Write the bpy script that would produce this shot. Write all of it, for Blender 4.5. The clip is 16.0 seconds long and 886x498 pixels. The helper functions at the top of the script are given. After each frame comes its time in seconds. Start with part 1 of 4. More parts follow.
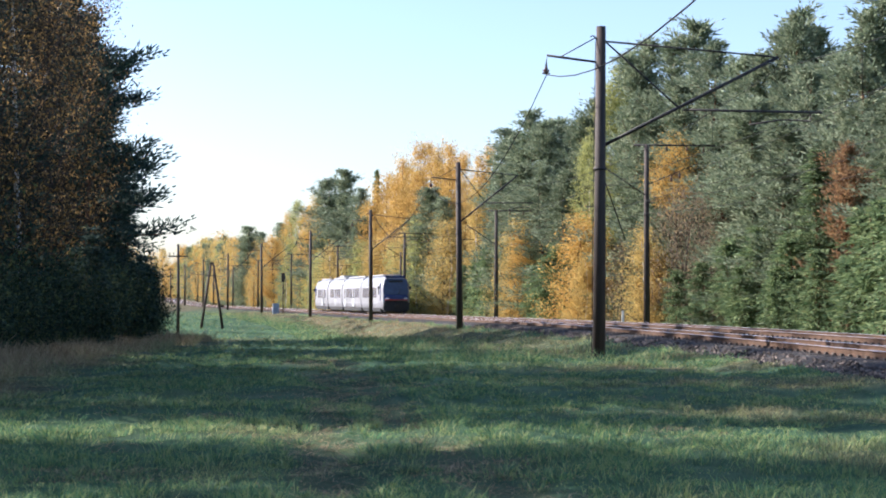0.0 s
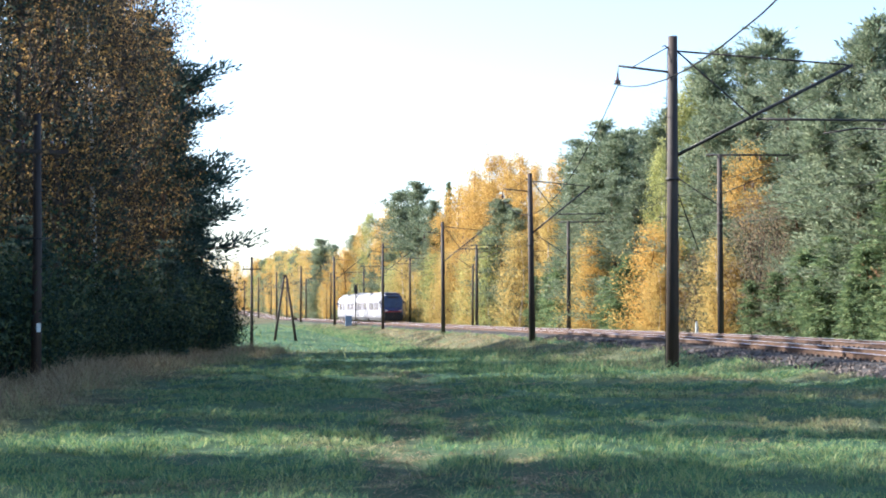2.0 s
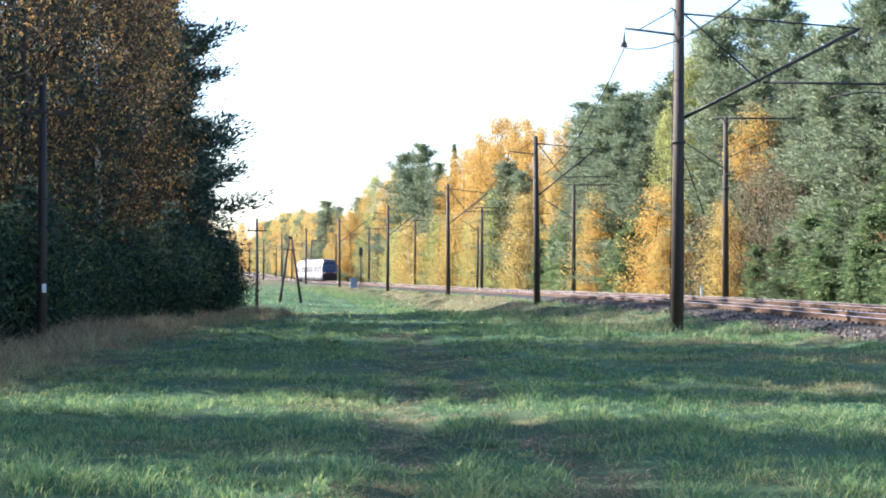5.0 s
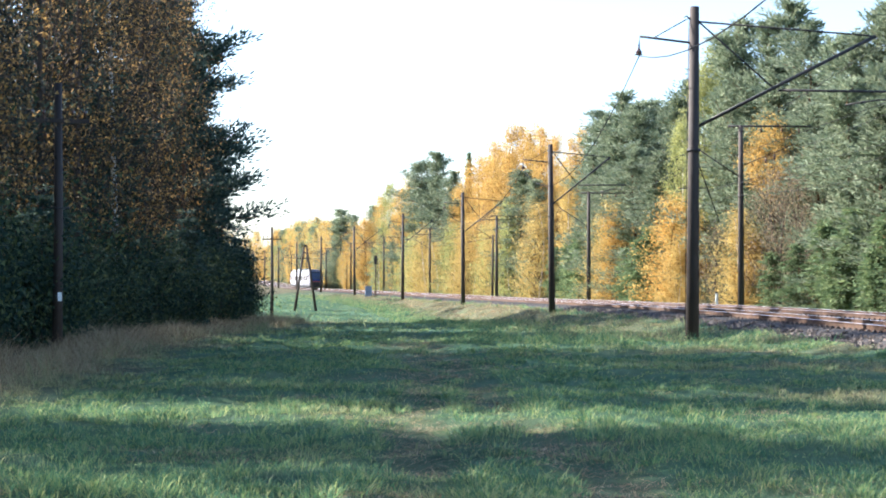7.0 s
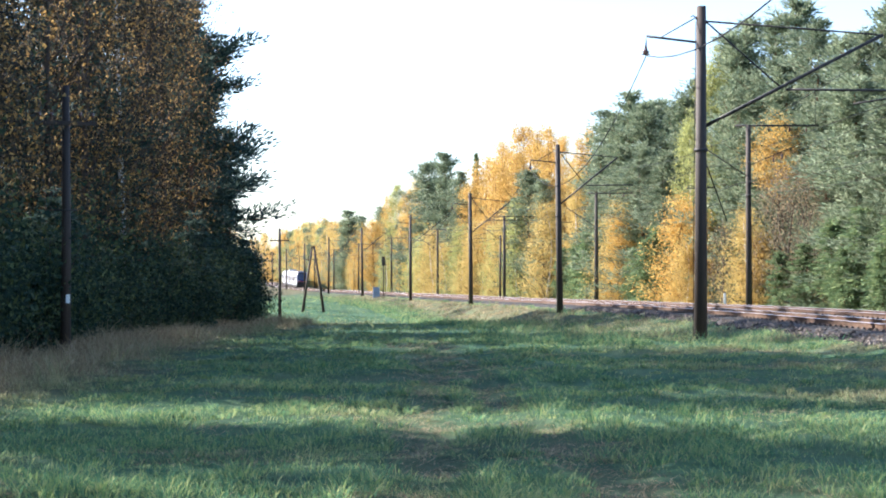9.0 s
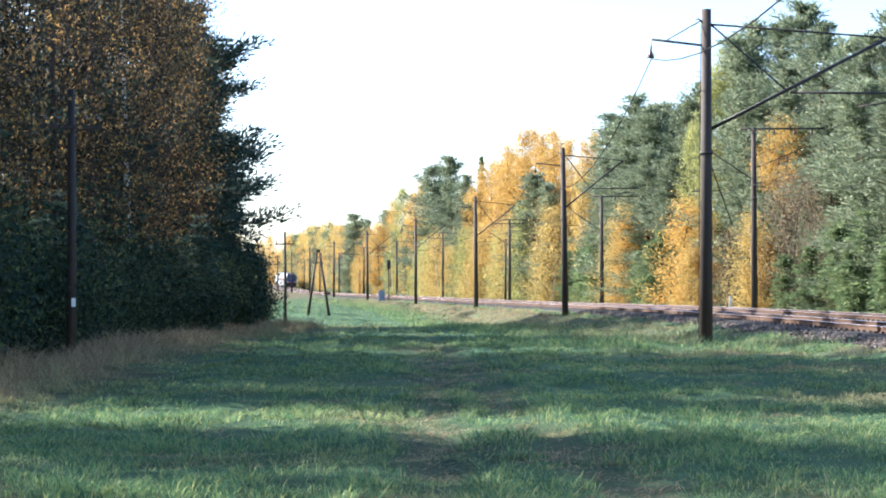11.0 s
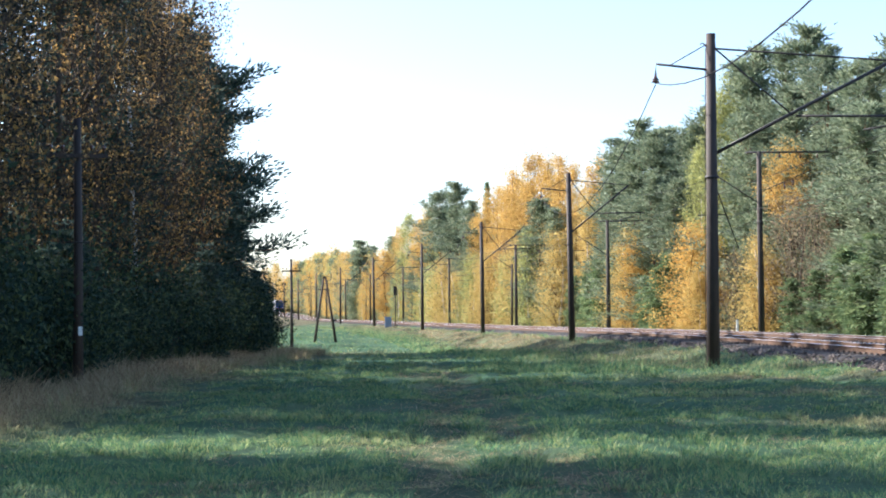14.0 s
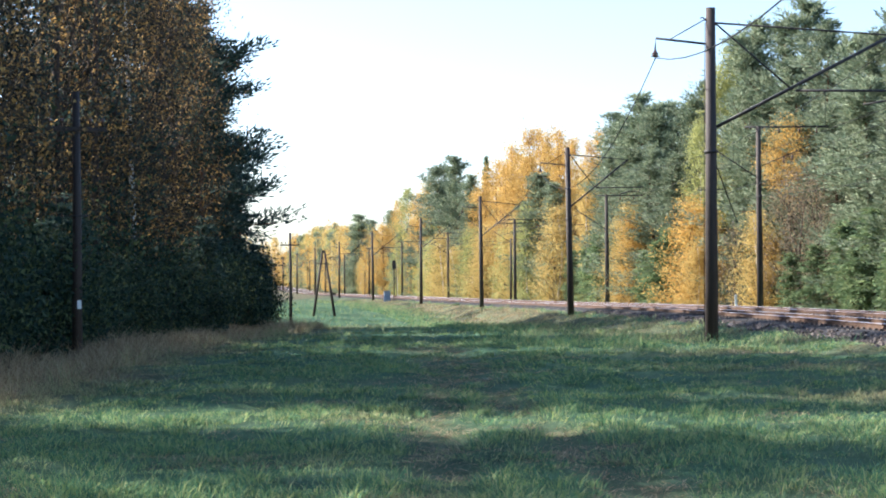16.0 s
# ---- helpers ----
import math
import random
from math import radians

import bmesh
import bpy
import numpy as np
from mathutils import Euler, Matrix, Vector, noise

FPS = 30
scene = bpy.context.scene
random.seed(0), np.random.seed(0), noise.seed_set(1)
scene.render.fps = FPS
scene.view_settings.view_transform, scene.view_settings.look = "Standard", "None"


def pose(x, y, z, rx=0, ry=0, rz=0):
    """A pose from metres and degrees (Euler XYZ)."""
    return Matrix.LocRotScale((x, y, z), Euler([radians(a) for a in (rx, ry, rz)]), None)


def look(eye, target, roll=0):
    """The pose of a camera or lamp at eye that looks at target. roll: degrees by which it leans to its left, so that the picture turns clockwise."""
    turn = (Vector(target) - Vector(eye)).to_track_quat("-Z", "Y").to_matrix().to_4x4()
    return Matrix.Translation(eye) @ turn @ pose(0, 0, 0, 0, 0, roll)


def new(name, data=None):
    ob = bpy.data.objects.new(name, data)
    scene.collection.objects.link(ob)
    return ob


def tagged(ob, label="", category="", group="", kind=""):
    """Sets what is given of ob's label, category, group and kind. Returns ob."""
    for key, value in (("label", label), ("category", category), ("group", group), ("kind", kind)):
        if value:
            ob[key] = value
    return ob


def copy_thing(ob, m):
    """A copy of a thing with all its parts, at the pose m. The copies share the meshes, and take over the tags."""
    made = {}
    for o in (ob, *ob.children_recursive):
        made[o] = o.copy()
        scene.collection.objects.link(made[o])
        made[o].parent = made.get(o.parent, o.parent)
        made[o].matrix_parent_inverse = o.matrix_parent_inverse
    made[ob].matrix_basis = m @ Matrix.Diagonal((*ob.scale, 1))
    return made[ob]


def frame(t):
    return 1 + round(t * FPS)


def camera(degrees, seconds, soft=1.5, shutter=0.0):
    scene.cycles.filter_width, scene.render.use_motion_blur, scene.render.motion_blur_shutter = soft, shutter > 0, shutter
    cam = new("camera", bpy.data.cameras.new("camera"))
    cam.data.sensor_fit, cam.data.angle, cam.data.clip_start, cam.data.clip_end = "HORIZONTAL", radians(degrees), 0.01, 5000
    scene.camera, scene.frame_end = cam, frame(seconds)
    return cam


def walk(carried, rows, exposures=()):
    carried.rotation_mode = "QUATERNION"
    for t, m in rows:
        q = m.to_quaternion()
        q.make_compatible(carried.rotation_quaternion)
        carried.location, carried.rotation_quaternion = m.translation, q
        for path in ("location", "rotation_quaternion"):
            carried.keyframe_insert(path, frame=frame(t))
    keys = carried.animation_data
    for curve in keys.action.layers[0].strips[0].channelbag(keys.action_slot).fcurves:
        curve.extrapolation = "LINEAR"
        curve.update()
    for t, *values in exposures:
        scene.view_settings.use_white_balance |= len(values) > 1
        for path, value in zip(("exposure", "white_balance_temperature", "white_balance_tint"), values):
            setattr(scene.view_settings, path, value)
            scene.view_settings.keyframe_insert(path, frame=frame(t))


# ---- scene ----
EYE = 1.7
PATH = [
    (0, 91.718, -0.000, -0.000),
    (0.5, 91.458, 0.147, 0.993),
    (1, 91.062, 0.283, 1.532),
    (1.5, 91.332, 0.439, 2.092),
    (2, 92.134, 0.232, 2.527),
    (2.5, 91.634, 0.031, 2.469),
    (3, 91.409, 0.156, 2.655),
    (3.5, 90.910, 0.174, 3.077),
    (4, 91.100, 0.190, 2.805),
    (4.2, 90.978, 0.024, 2.846),
    (6.3, 90.769, 0.059, 2.569),
    (6.5, 90.919, -0.002, 2.746),
    (7, 91.109, 0.016, 3.221),
    (7.5, 91.175, -0.097, 3.262),
    (8, 90.919, 0.014, 3.451),
    (8.5, 91.081, 0.126, 3.374),
    (9, 91.135, 0.240, 3.492),
    (9.2, 91.274, 0.368, 3.705),
    (11.3, 91.251, 0.272, 3.673),
    (11.5, 91.462, 0.446, 3.692),
    (12, 91.522, 0.805, 3.796),
    (12.5, 91.494, 0.939, 3.897),
    (13, 91.983, 0.769, 3.882),
    (13.5, 92.063, 0.547, 3.814),
    (14, 92.160, 0.688, 3.906),
    (14.5, 91.830, 0.930, 4.019),
    (15, 91.889, 1.171, 4.180),
    (15.5, 91.832, 1.209, 4.393),
    (16, 91.258, 0.590, 3.865),
]
cam = camera(30.26, 16.0, soft=1.9)
EXPOSURES = [(0.0, 1.4, 5600, 18), (0.6, 1.5, 5600, 18), (1.2, 1.9, 5550, 14), (3.0, 1.9, 5550, 14), (3.8, 2.05, 5550, 14), (12.2, 2.05, 5550, 14), (13.2, 1.78, 5550, 14), (16.0, 1.78, 5550, 14)]
walk(cam, [(t, pose(0, 0, EYE, rx, ry, rz)) for t, rx, ry, rz in PATH], EXPOSURES)

# ---- light ----
SUN_AZ, SUN_EL = -75.0, 29.0  # degrees from the forward axis (clockwise) and above the horizon
world = bpy.data.worlds.new("sky")
scene.world = world
world.use_nodes = True
wn = world.node_tree.nodes
sky = wn.new("ShaderNodeTexSky")
sky.sky_type, sky.sun_disc = "NISHITA", False
sky.sun_elevation, sky.sun_rotation = radians(SUN_EL), radians(SUN_AZ % 360)
sky.air_density, sky.dust_density, sky.ozone_density = 1.0, 1.4, 1.0
world.node_tree.links.new(sky.outputs[0], wn["Background"].inputs[0])
wn["Background"].inputs[1].default_value = 0.096
sun_way = Vector((math.sin(radians(SUN_AZ)) * math.cos(radians(SUN_EL)), math.cos(radians(SUN_AZ)) * math.cos(radians(SUN_EL)), math.sin(radians(SUN_EL))))
sun = new("sun", bpy.data.lights.new("sun", "SUN"))
sun.data.energy, sun.data.angle, sun.data.color = 5.0, radians(0.53), (1.0, 0.89, 0.72)
sun.matrix_world = look(sun_way * 200, (0, 0, 0))

# ---- materials ----


def ramp(nt, fac, stops):
    r = nt.nodes.new("ShaderNodeValToRGB")
    r.color_ramp.elements[0].position, r.color_ramp.elements[0].color = stops[0][0], (*stops[0][1], 1)
    r.color_ramp.elements[1].position, r.color_ramp.elements[1].color = stops[-1][0], (*stops[-1][1], 1)
    for p, c in stops[1:-1]:
        r.color_ramp.elements.new(p).color = (*c, 1)
    nt.links.new(fac, r.inputs[0])
    return r.outputs[0]


def noise_tex(nt, scale, detail=4.0, rough=0.55, stretch=(1, 1, 1)):
    co = nt.nodes.new("ShaderNodeTexCoord")
    mp = nt.nodes.new("ShaderNodeMapping")
    mp.inputs["Scale"].default_value = stretch
    nt.links.new(co.outputs["Object"], mp.inputs[0])
    n = nt.nodes.new("ShaderNodeTexNoise")
    n.inputs["Scale"].default_value, n.inputs["Detail"].default_value, n.inputs["Roughness"].default_value = scale, detail, rough
    nt.links.new(mp.outputs[0], n.inputs["Vector"])
    return n.outputs[0]


def mix(nt, fac, a, b, mode="MIX"):
    m = nt.nodes.new("ShaderNodeMix")
    m.data_type, m.blend_type = "RGBA", mode
    for sock, v in ((m.inputs[0], fac), (m.inputs[6], a), (m.inputs[7], b)):
        if isinstance(v, (int, float)):
            sock.default_value = v
        elif isinstance(v, tuple):
            sock.default_value = (*v, 1)
        else:
            nt.links.new(v, sock)
    return m.outputs[2]


def material(name, stops, scale=4.0, rough=0.8, metal=0.0, bump=0.0, fine=40.0, stretch=(1, 1, 1), spread=0.0):
    """A surface whose colour wanders at two scales, with fine relief."""
    m = bpy.data.materials.new(name)
    m.use_nodes = True
    nt = m.node_tree
    b = nt.nodes["Principled BSDF"]
    big, small = noise_tex(nt, scale, stretch=stretch), noise_tex(nt, fine, 3.0, stretch=stretch)
    col = ramp(nt, big, stops)
    col = mix(nt, 0.35, col, ramp(nt, small, [(0.3, (0.25, 0.25, 0.25)), (0.7, (0.8, 0.8, 0.8))]), "OVERLAY")
    if spread:
        info = nt.nodes.new("ShaderNodeObjectInfo")
        col = mix(nt, spread, col, ramp(nt, info.outputs["Random"], [(0, (0.1, 0.1, 0.1)), (1, (0.9, 0.9, 0.9))]), "OVERLAY")
    nt.links.new(col, b.inputs["Base Color"])
    b.inputs["Roughness"].default_value, b.inputs["Metallic"].default_value = rough, metal
    if rough >= 0.8:
        b.inputs["Specular IOR Level"].default_value = 0.12
    if bump:
        bp = nt.nodes.new("ShaderNodeBump")
        bp.inputs["Strength"].default_value, bp.inputs["Distance"].default_value = 0.7, bump
        nt.links.new(small, bp.inputs["Height"])
        nt.links.new(bp.outputs[0], b.inputs["Normal"])
    return m


def leaf_material(name, stops, through_light=0.35, spread=0.35, rough=0.78, dry=None):
    """Leaves, needles and blades: each one has its own tint, light passes through."""
    m = bpy.data.materials.new(name)
    m.use_nodes = True
    nt = m.node_tree
    b = nt.nodes["Principled BSDF"]
    geo, info = nt.nodes.new("ShaderNodeNewGeometry"), nt.nodes.new("ShaderNodeObjectInfo")
    col = ramp(nt, geo.outputs["Random Per Island"], stops)
    if dry:
        at = nt.nodes.new("ShaderNodeAttribute")
        at.attribute_name = "dry"
        col = mix(nt, at.outputs["Fac"], col, ramp(nt, geo.outputs["Random Per Island"], dry))
    if spread:
        col = mix(nt, spread, col, ramp(nt, info.outputs["Random"], [(0, (0.25, 0.25, 0.25)), (1, (0.75, 0.72, 0.7))]), "OVERLAY")
    nt.links.new(col, b.inputs["Base Color"])
    b.inputs["Roughness"].default_value = rough
    b.inputs["Specular IOR Level"].default_value = 0.12
    tr = nt.nodes.new("ShaderNodeBsdfTranslucent")
    nt.links.new(col, tr.inputs[0])
    ms = nt.nodes.new("ShaderNodeMixShader")
    ms.inputs[0].default_value = through_light
    nt.links.new(b.outputs[0], ms.inputs[1])
    nt.links.new(tr.outputs[0], ms.inputs[2])
    nt.links.new(ms.outputs[0], nt.nodes["Material Output"].inputs[0])
    return m


def plain(name, colour, rough=0.5, metal=0.0):
    return material(name, [(0.3, tuple(c * 0.8 for c in colour)), (0.7, tuple(min(1, c * 1.1) for c in colour))], 1.5, rough, metal, 0.0, 25.0)


# low stops lean blue for shaded blades, high stops yellow for sunlit ones
GRASS_STOPS = [(0.0, (0.052, 0.13, 0.075)), (0.4, (0.118, 0.24, 0.118)), (0.8, (0.255, 0.345, 0.115)), (1.0, (0.41, 0.42, 0.19))]
DRY_STOPS = [(0.0, (0.20, 0.135, 0.08)), (0.5, (0.36, 0.26, 0.15)), (1.0, (0.52, 0.41, 0.26))]
M_BLADE = leaf_material("grass_blade", GRASS_STOPS, 0.45, 0.0, 0.85, DRY_STOPS)
# extra blue and paleness in the pine needles stand in for haze
M_PINE = leaf_material("pine_needles", [(0, (0.11, 0.15, 0.095)), (0.6, (0.21, 0.255, 0.16)), (1, (0.32, 0.35, 0.225))], 0.3)
M_SPRUCE = leaf_material("spruce_needles", [(0, (0.09, 0.14, 0.07)), (0.6, (0.17, 0.235, 0.11)), (1, (0.28, 0.33, 0.15))], 0.3)
# yellow and yellow-green are muted with blue to carry the same haze
M_YELLOW = leaf_material("yellow_leaves", [(0, (0.35, 0.26, 0.095)), (0.5, (0.46, 0.345, 0.12)), (1, (0.53, 0.42, 0.155))], 0.6, 0.25)
M_ORANGE = leaf_material("orange_leaves", [(0, (0.385, 0.24, 0.075)), (0.5, (0.495, 0.32, 0.092)), (1, (0.555, 0.395, 0.125))], 0.6, 0.25)
M_LIME = leaf_material("yellow_green_leaves", [(0, (0.24, 0.26, 0.105)), (0.5, (0.34, 0.36, 0.135)), (1, (0.44, 0.43, 0.16))], 0.55, 0.3)
# dark stops carry the wood's shade, gold stops its lit leaves
M_BROWN = leaf_material("shade_darkened_brown_leaves", [(0, (0.02, 0.026, 0.022)), (0.5, (0.052, 0.045, 0.034)), (0.72, (0.16, 0.105, 0.047)), (1, (0.52, 0.32, 0.10))], 0.25, 0.3)
# conifer needles of the backlit wood, its shade put into their colour
M_SHADE_NEEDLES = leaf_material("shade_darkened_needles", [(0, (0.028, 0.05, 0.045)), (0.6, (0.058, 0.09, 0.072)), (1, (0.115, 0.145, 0.095))], 0.25)
M_RUST = leaf_material("rusty_needles", [(0, (0.16, 0.10, 0.06)), (0.6, (0.27, 0.17, 0.09)), (1, (0.38, 0.23, 0.10))], 0.45)
M_FADED = leaf_material("faded_leaves", [(0, (0.15, 0.125, 0.09)), (0.7, (0.23, 0.19, 0.125)), (1, (0.36, 0.26, 0.13))], 0.45, 0.3)
# bush leaves coloured darker for the shade under the wood
M_BUSH = leaf_material("shade_darkened_bush_leaves", [(0, (0.014, 0.03, 0.023)), (0.6, (0.032, 0.056, 0.034)), (1, (0.11, 0.13, 0.05))], 0.22, 0.35)
M_BARK = material("pine_bark", [(0.3, (0.06, 0.04, 0.03)), (0.55, (0.15, 0.08, 0.045)), (0.75, (0.26, 0.14, 0.07))], 2.0, 0.9, 0, 0.03, 18.0, (1, 1, 0.3))
M_BIRCH = material("birch_bark", [(0.36, (0.03, 0.028, 0.025)), (0.44, (0.45, 0.43, 0.4)), (0.7, (0.62, 0.6, 0.56))], 3.0, 0.75, 0, 0.01, 20.0, (0.4, 0.4, 2.2))
M_TWIG = plain("dark_bark", (0.07, 0.055, 0.045), 0.9)
M_POLE = material("tarred_wood", [(0.3, (0.017, 0.012, 0.009)), (0.6, (0.048, 0.032, 0.023)), (0.8, (0.105, 0.07, 0.046))], 1.5, 0.75, 0, 0.006, 30.0, (3, 3, 0.12))
M_GREYPOLE = material("weathered_grey_wood", [(0.3, (0.035, 0.03, 0.026)), (0.6, (0.09, 0.075, 0.065)), (0.8, (0.16, 0.135, 0.11))], 1.5, 0.8, 0, 0.006, 30.0, (3, 3, 0.12))
M_STEEL = material("painted_dark_steel", [(0.3, (0.012, 0.012, 0.013)), (0.7, (0.05, 0.04, 0.035))], 3.0, 0.55, 0.3, 0.002, 60.0)
M_WIRE = plain("oxidised_wire", (0.03, 0.03, 0.03), 0.8, 0.0)
M_PORC = plain("brown_glazed_insulator", (0.09, 0.05, 0.04), 0.2)
M_RAILTOP = plain("polished_rail_head", (0.75, 0.75, 0.77), 0.42, 1.0)
# rail sides and sleepers coloured darker for the wood's shadow on the tracks
M_RAILSIDE = material("rusty_rail_side", [(0.3, (0.055, 0.036, 0.026)), (0.7, (0.12, 0.075, 0.05))], 3.0, 0.8, 0.0, 0.002, 50.0)
M_SLEEPER = material("grey_concrete", [(0.3, (0.06, 0.053, 0.047)), (0.7, (0.13, 0.112, 0.098))], 2.0, 0.85, 0, 0.004, 40.0, spread=0.25)
M_BALLAST = material("crushed_stone", [(0.3, (0.026, 0.025, 0.025)), (0.55, (0.046, 0.043, 0.041)), (0.75, (0.085, 0.078, 0.073))], 0.8, 0.9, 0, 0.06, 9.0)
M_STONE = leaf_material("loose_stone", [(0, (0.04, 0.034, 0.03)), (0.5, (0.09, 0.075, 0.065)), (1, (0.22, 0.18, 0.15))], 0.0, 0.0, 0.85)
M_WHITE = plain("white_train_paint", (0.26, 0.26, 0.28), 0.4)
M_NAVY = plain("dark_blue_train_paint", (0.03, 0.055, 0.19), 0.25)
M_RED = plain("red_train_paint", (0.5, 0.05, 0.06), 0.35)
M_BLACK = plain("black_skirt", (0.012, 0.012, 0.014), 0.6)
# haze before the train is mixed into this glass colour
M_GLASS = plain("haze_tinted_train_glass", (0.045, 0.06, 0.105), 0.18)
# sky reflection put into the side windows' base colour
M_SIDEGLASS = plain("sky_paled_train_window", (0.11, 0.11, 0.145), 0.2)
M_ROOF = plain("light_grey_roof", (0.36, 0.37, 0.39), 0.5)
M_CABINET = plain("blue_grey_cabinet", (0.20, 0.26, 0.36), 0.5)
M_PLATE = plain("white_plate", (0.75, 0.75, 0.72), 0.5)


def ground_material():
    m = bpy.data.materials.new("meadow_soil")
    m.use_nodes = True
    nt = m.node_tree
    b = nt.nodes["Principled BSDF"]
    green = ramp(nt, noise_tex(nt, 0.35, 6.0, 0.65), [(0.3, (0.04, 0.085, 0.05)), (0.5, (0.075, 0.14, 0.075)), (0.7, (0.125, 0.18, 0.085))])
    brown = ramp(nt, noise_tex(nt, 0.9, 6.0, 0.65), [(0.3, (0.07, 0.062, 0.036)), (0.5, (0.125, 0.112, 0.062)), (0.75, (0.21, 0.185, 0.105))])
    at = nt.nodes.new("ShaderNodeAttribute")
    at.attribute_name = "dry"
    col = mix(nt, at.outputs["Fac"], green, brown)
    fine = noise_tex(nt, 14.0, 8.0, 0.8)
    col = mix(nt, 0.8, col, ramp(nt, fine, [(0.3, (0.2, 0.2, 0.2)), (0.7, (0.8, 0.8, 0.8))]), "OVERLAY")
    nt.links.new(col, b.inputs["Base Color"])
    b.inputs["Roughness"].default_value = 0.95
    b.inputs["Specular IOR Level"].default_value = 0.1
    bp = nt.nodes.new("ShaderNodeBump")
    bp.inputs["Strength"].default_value, bp.inputs["Distance"].default_value = 0.8, 0.12
    nt.links.new(fine, bp.inputs["Height"])
    nt.links.new(bp.outputs[0], b.inputs["Normal"])
    return m


M_GROUND = ground_material()

# ---- the line of the railway ----
STEP = 46.6  # mast spacing


def edge_x(y):
    """The line of the masts on the meadow side: a curve to the left that runs out straight."""
    n = np.asarray(y, float) / STEP
    a = np.minimum(n, 4.6)
    g = -3.4 * a - 1.85 * (a * a / 2 - 0.5 * a)
    x = 6.2 + g + 3.4
    return x + np.clip(n - 4.6, 0, 2.4) * -10.985 + np.maximum(n - 7.0, 0) * -10.985


def edge_slope(y):
    n = np.asarray(y, float) / STEP
    return np.where(n < 4.6, -3.4 - 1.85 * (np.minimum(n, 4.6) - 0.5), -10.985) / STEP


def on_line(y, d, z=0.0):
    """The point d metres to the right of the mast line at the distance y, z over the rail."""
    m = float(edge_slope(y))
    k = 1 / math.sqrt(1 + m * m)
    return Vector((float(edge_x(y)) + d * k, y - d * m * k, float(rail_z(y)) + z))


def heading(y):
    """Degrees by which the line turns from the forward axis, as a pose's rz."""
    return -math.degrees(math.atan(float(edge_slope(y))))


def smooth(a, b, v):
    u = np.clip((np.asarray(v, float) - a) / (b - a), 0, 1)
    return u * u * (3 - 2 * u)


def rail_z(y):
    return 0.52 - 0.47 * smooth(50, 180, y) + 1.7 * smooth(380, 540, y)


def side(x, y):
    """How far a point lies to the right of the mast line."""
    m = edge_slope(y)
    return (x - edge_x(y)) / np.sqrt(1 + m * m)


def waves(x, y, f, k):
    """Cheap bumpy noise."""
    r = np.random.RandomState(k)
    out = 0.0
    for i in range(7):
        a, s, p = r.uniform(0, 6.28), f * r.uniform(0.6, 1.9), r.uniform(0, 6.28)
        out = out + np.sin((x * math.cos(a) + y * math.sin(a)) * s + p) / 7
    return out


def ground_z(x, y):
    x, y = np.asarray(x, float), np.asarray(y, float)
    d = side(x, y)
    field = np.interp(y, [-50, 40, 80, 112, 127, 147, 220, 300, 420, 540, 900], [0, 0, -0.45, -1.2, -1.35, -1.05, -0.7, -0.25, 0.3, 1.5, 1.5])
    field = field + 0.09 * waves(x, y, 1.3, 3) + 0.16 * waves(x, y, 0.35, 5) + 0.075 * waves(x, y, 4.2, 8) + 0.025 * waves(x, y, 9.0, 9)
    field = field - 0.07 * np.clip(ruts(x, y), 0, 1)
    rz = rail_z(y)
    # ripples alongside the shadow streaks that dryness paints on the bank
    streak_ripple = 0.36 * np.sin(y * 0.85 + 2.2 * waves(x, y, 0.3, 61) + 0.25 * d) * smooth(0.3, -1.0, d) * smooth(-7.0, -4.0, d) * smooth(38, 60, y)
    bank = rz - 0.37 + 0.05 * waves(x, y, 2.2, 11)
    left = np.where(d < 0.6, bank - (0.6 - d) * (0.3 + 0.08 * waves(x, y, 0.9, 13)) + 0.05 * waves(x, y, 1.6, 14) * smooth(0.6, -1.5, d) + streak_ripple, bank)
    z = np.where(d < 0.6, np.maximum(field, left), bank)
    soft_edge = np.exp(-((left - field) / 0.18) ** 2) * 0.06 * (d < 0.6)
    z = z + soft_edge
    right = bank - np.clip(d - 11.6, 0, 3.2) * 0.3 + 0.15 * waves(x, y, 0.4, 17)
    return np.where(d > 11.6, right, z)


def dryness(x, y):
    """0 for fresh green grass, 1 for dead straw: by the wood's edge, on the bank, in the wheel ruts. On the bank it
    also paints in tree-shadow streaks.
    """
    d = side(x, y)
    n1, n2 = waves(x, y, 0.8, 21), waves(x, y, 2.6, 23)
    wood = smooth(-5.2, -1.6, -(x - wood_x(y)) + 1.4 * n1 + 0.6 * n2) * smooth(16, 24, y)
    # tree-shadow streaks up the bank, put into the straw tint
    shadow_streak = np.tanh(2.0 * np.sin(y * 0.85 + 2.2 * waves(x, y, 0.3, 61) + 0.25 * d + 0.5))
    bank = smooth(-7.5, -2.0, d + 1.6 * n1 + n2) * np.clip(0.14 + 0.14 * smooth(60, 110, y) + (0.42 + 0.2 * smooth(60, 110, y)) * shadow_streak + 0.4 * n2, 0.02, 0.95)
    rut = 0.5 * ruts(x, y)
    patch = np.clip(0.7 * n1 + 0.9 * n2 - 0.08, 0, 1) * 0.45
    far = smooth(170, 320, y) * 0.5
    bank = np.where(d > 8, 0.3 + 0.5 * smooth(150, 250, y), bank)
    patch = np.maximum(patch, 0.85 * np.exp(-(((x + 13.5) / 4.5) ** 2 + ((y - 97) / 13) ** 2)) * (0.9 + n2))
    return np.clip(np.maximum.reduce([wood, bank, rut, patch, far + 0 * x]), 0, 1)


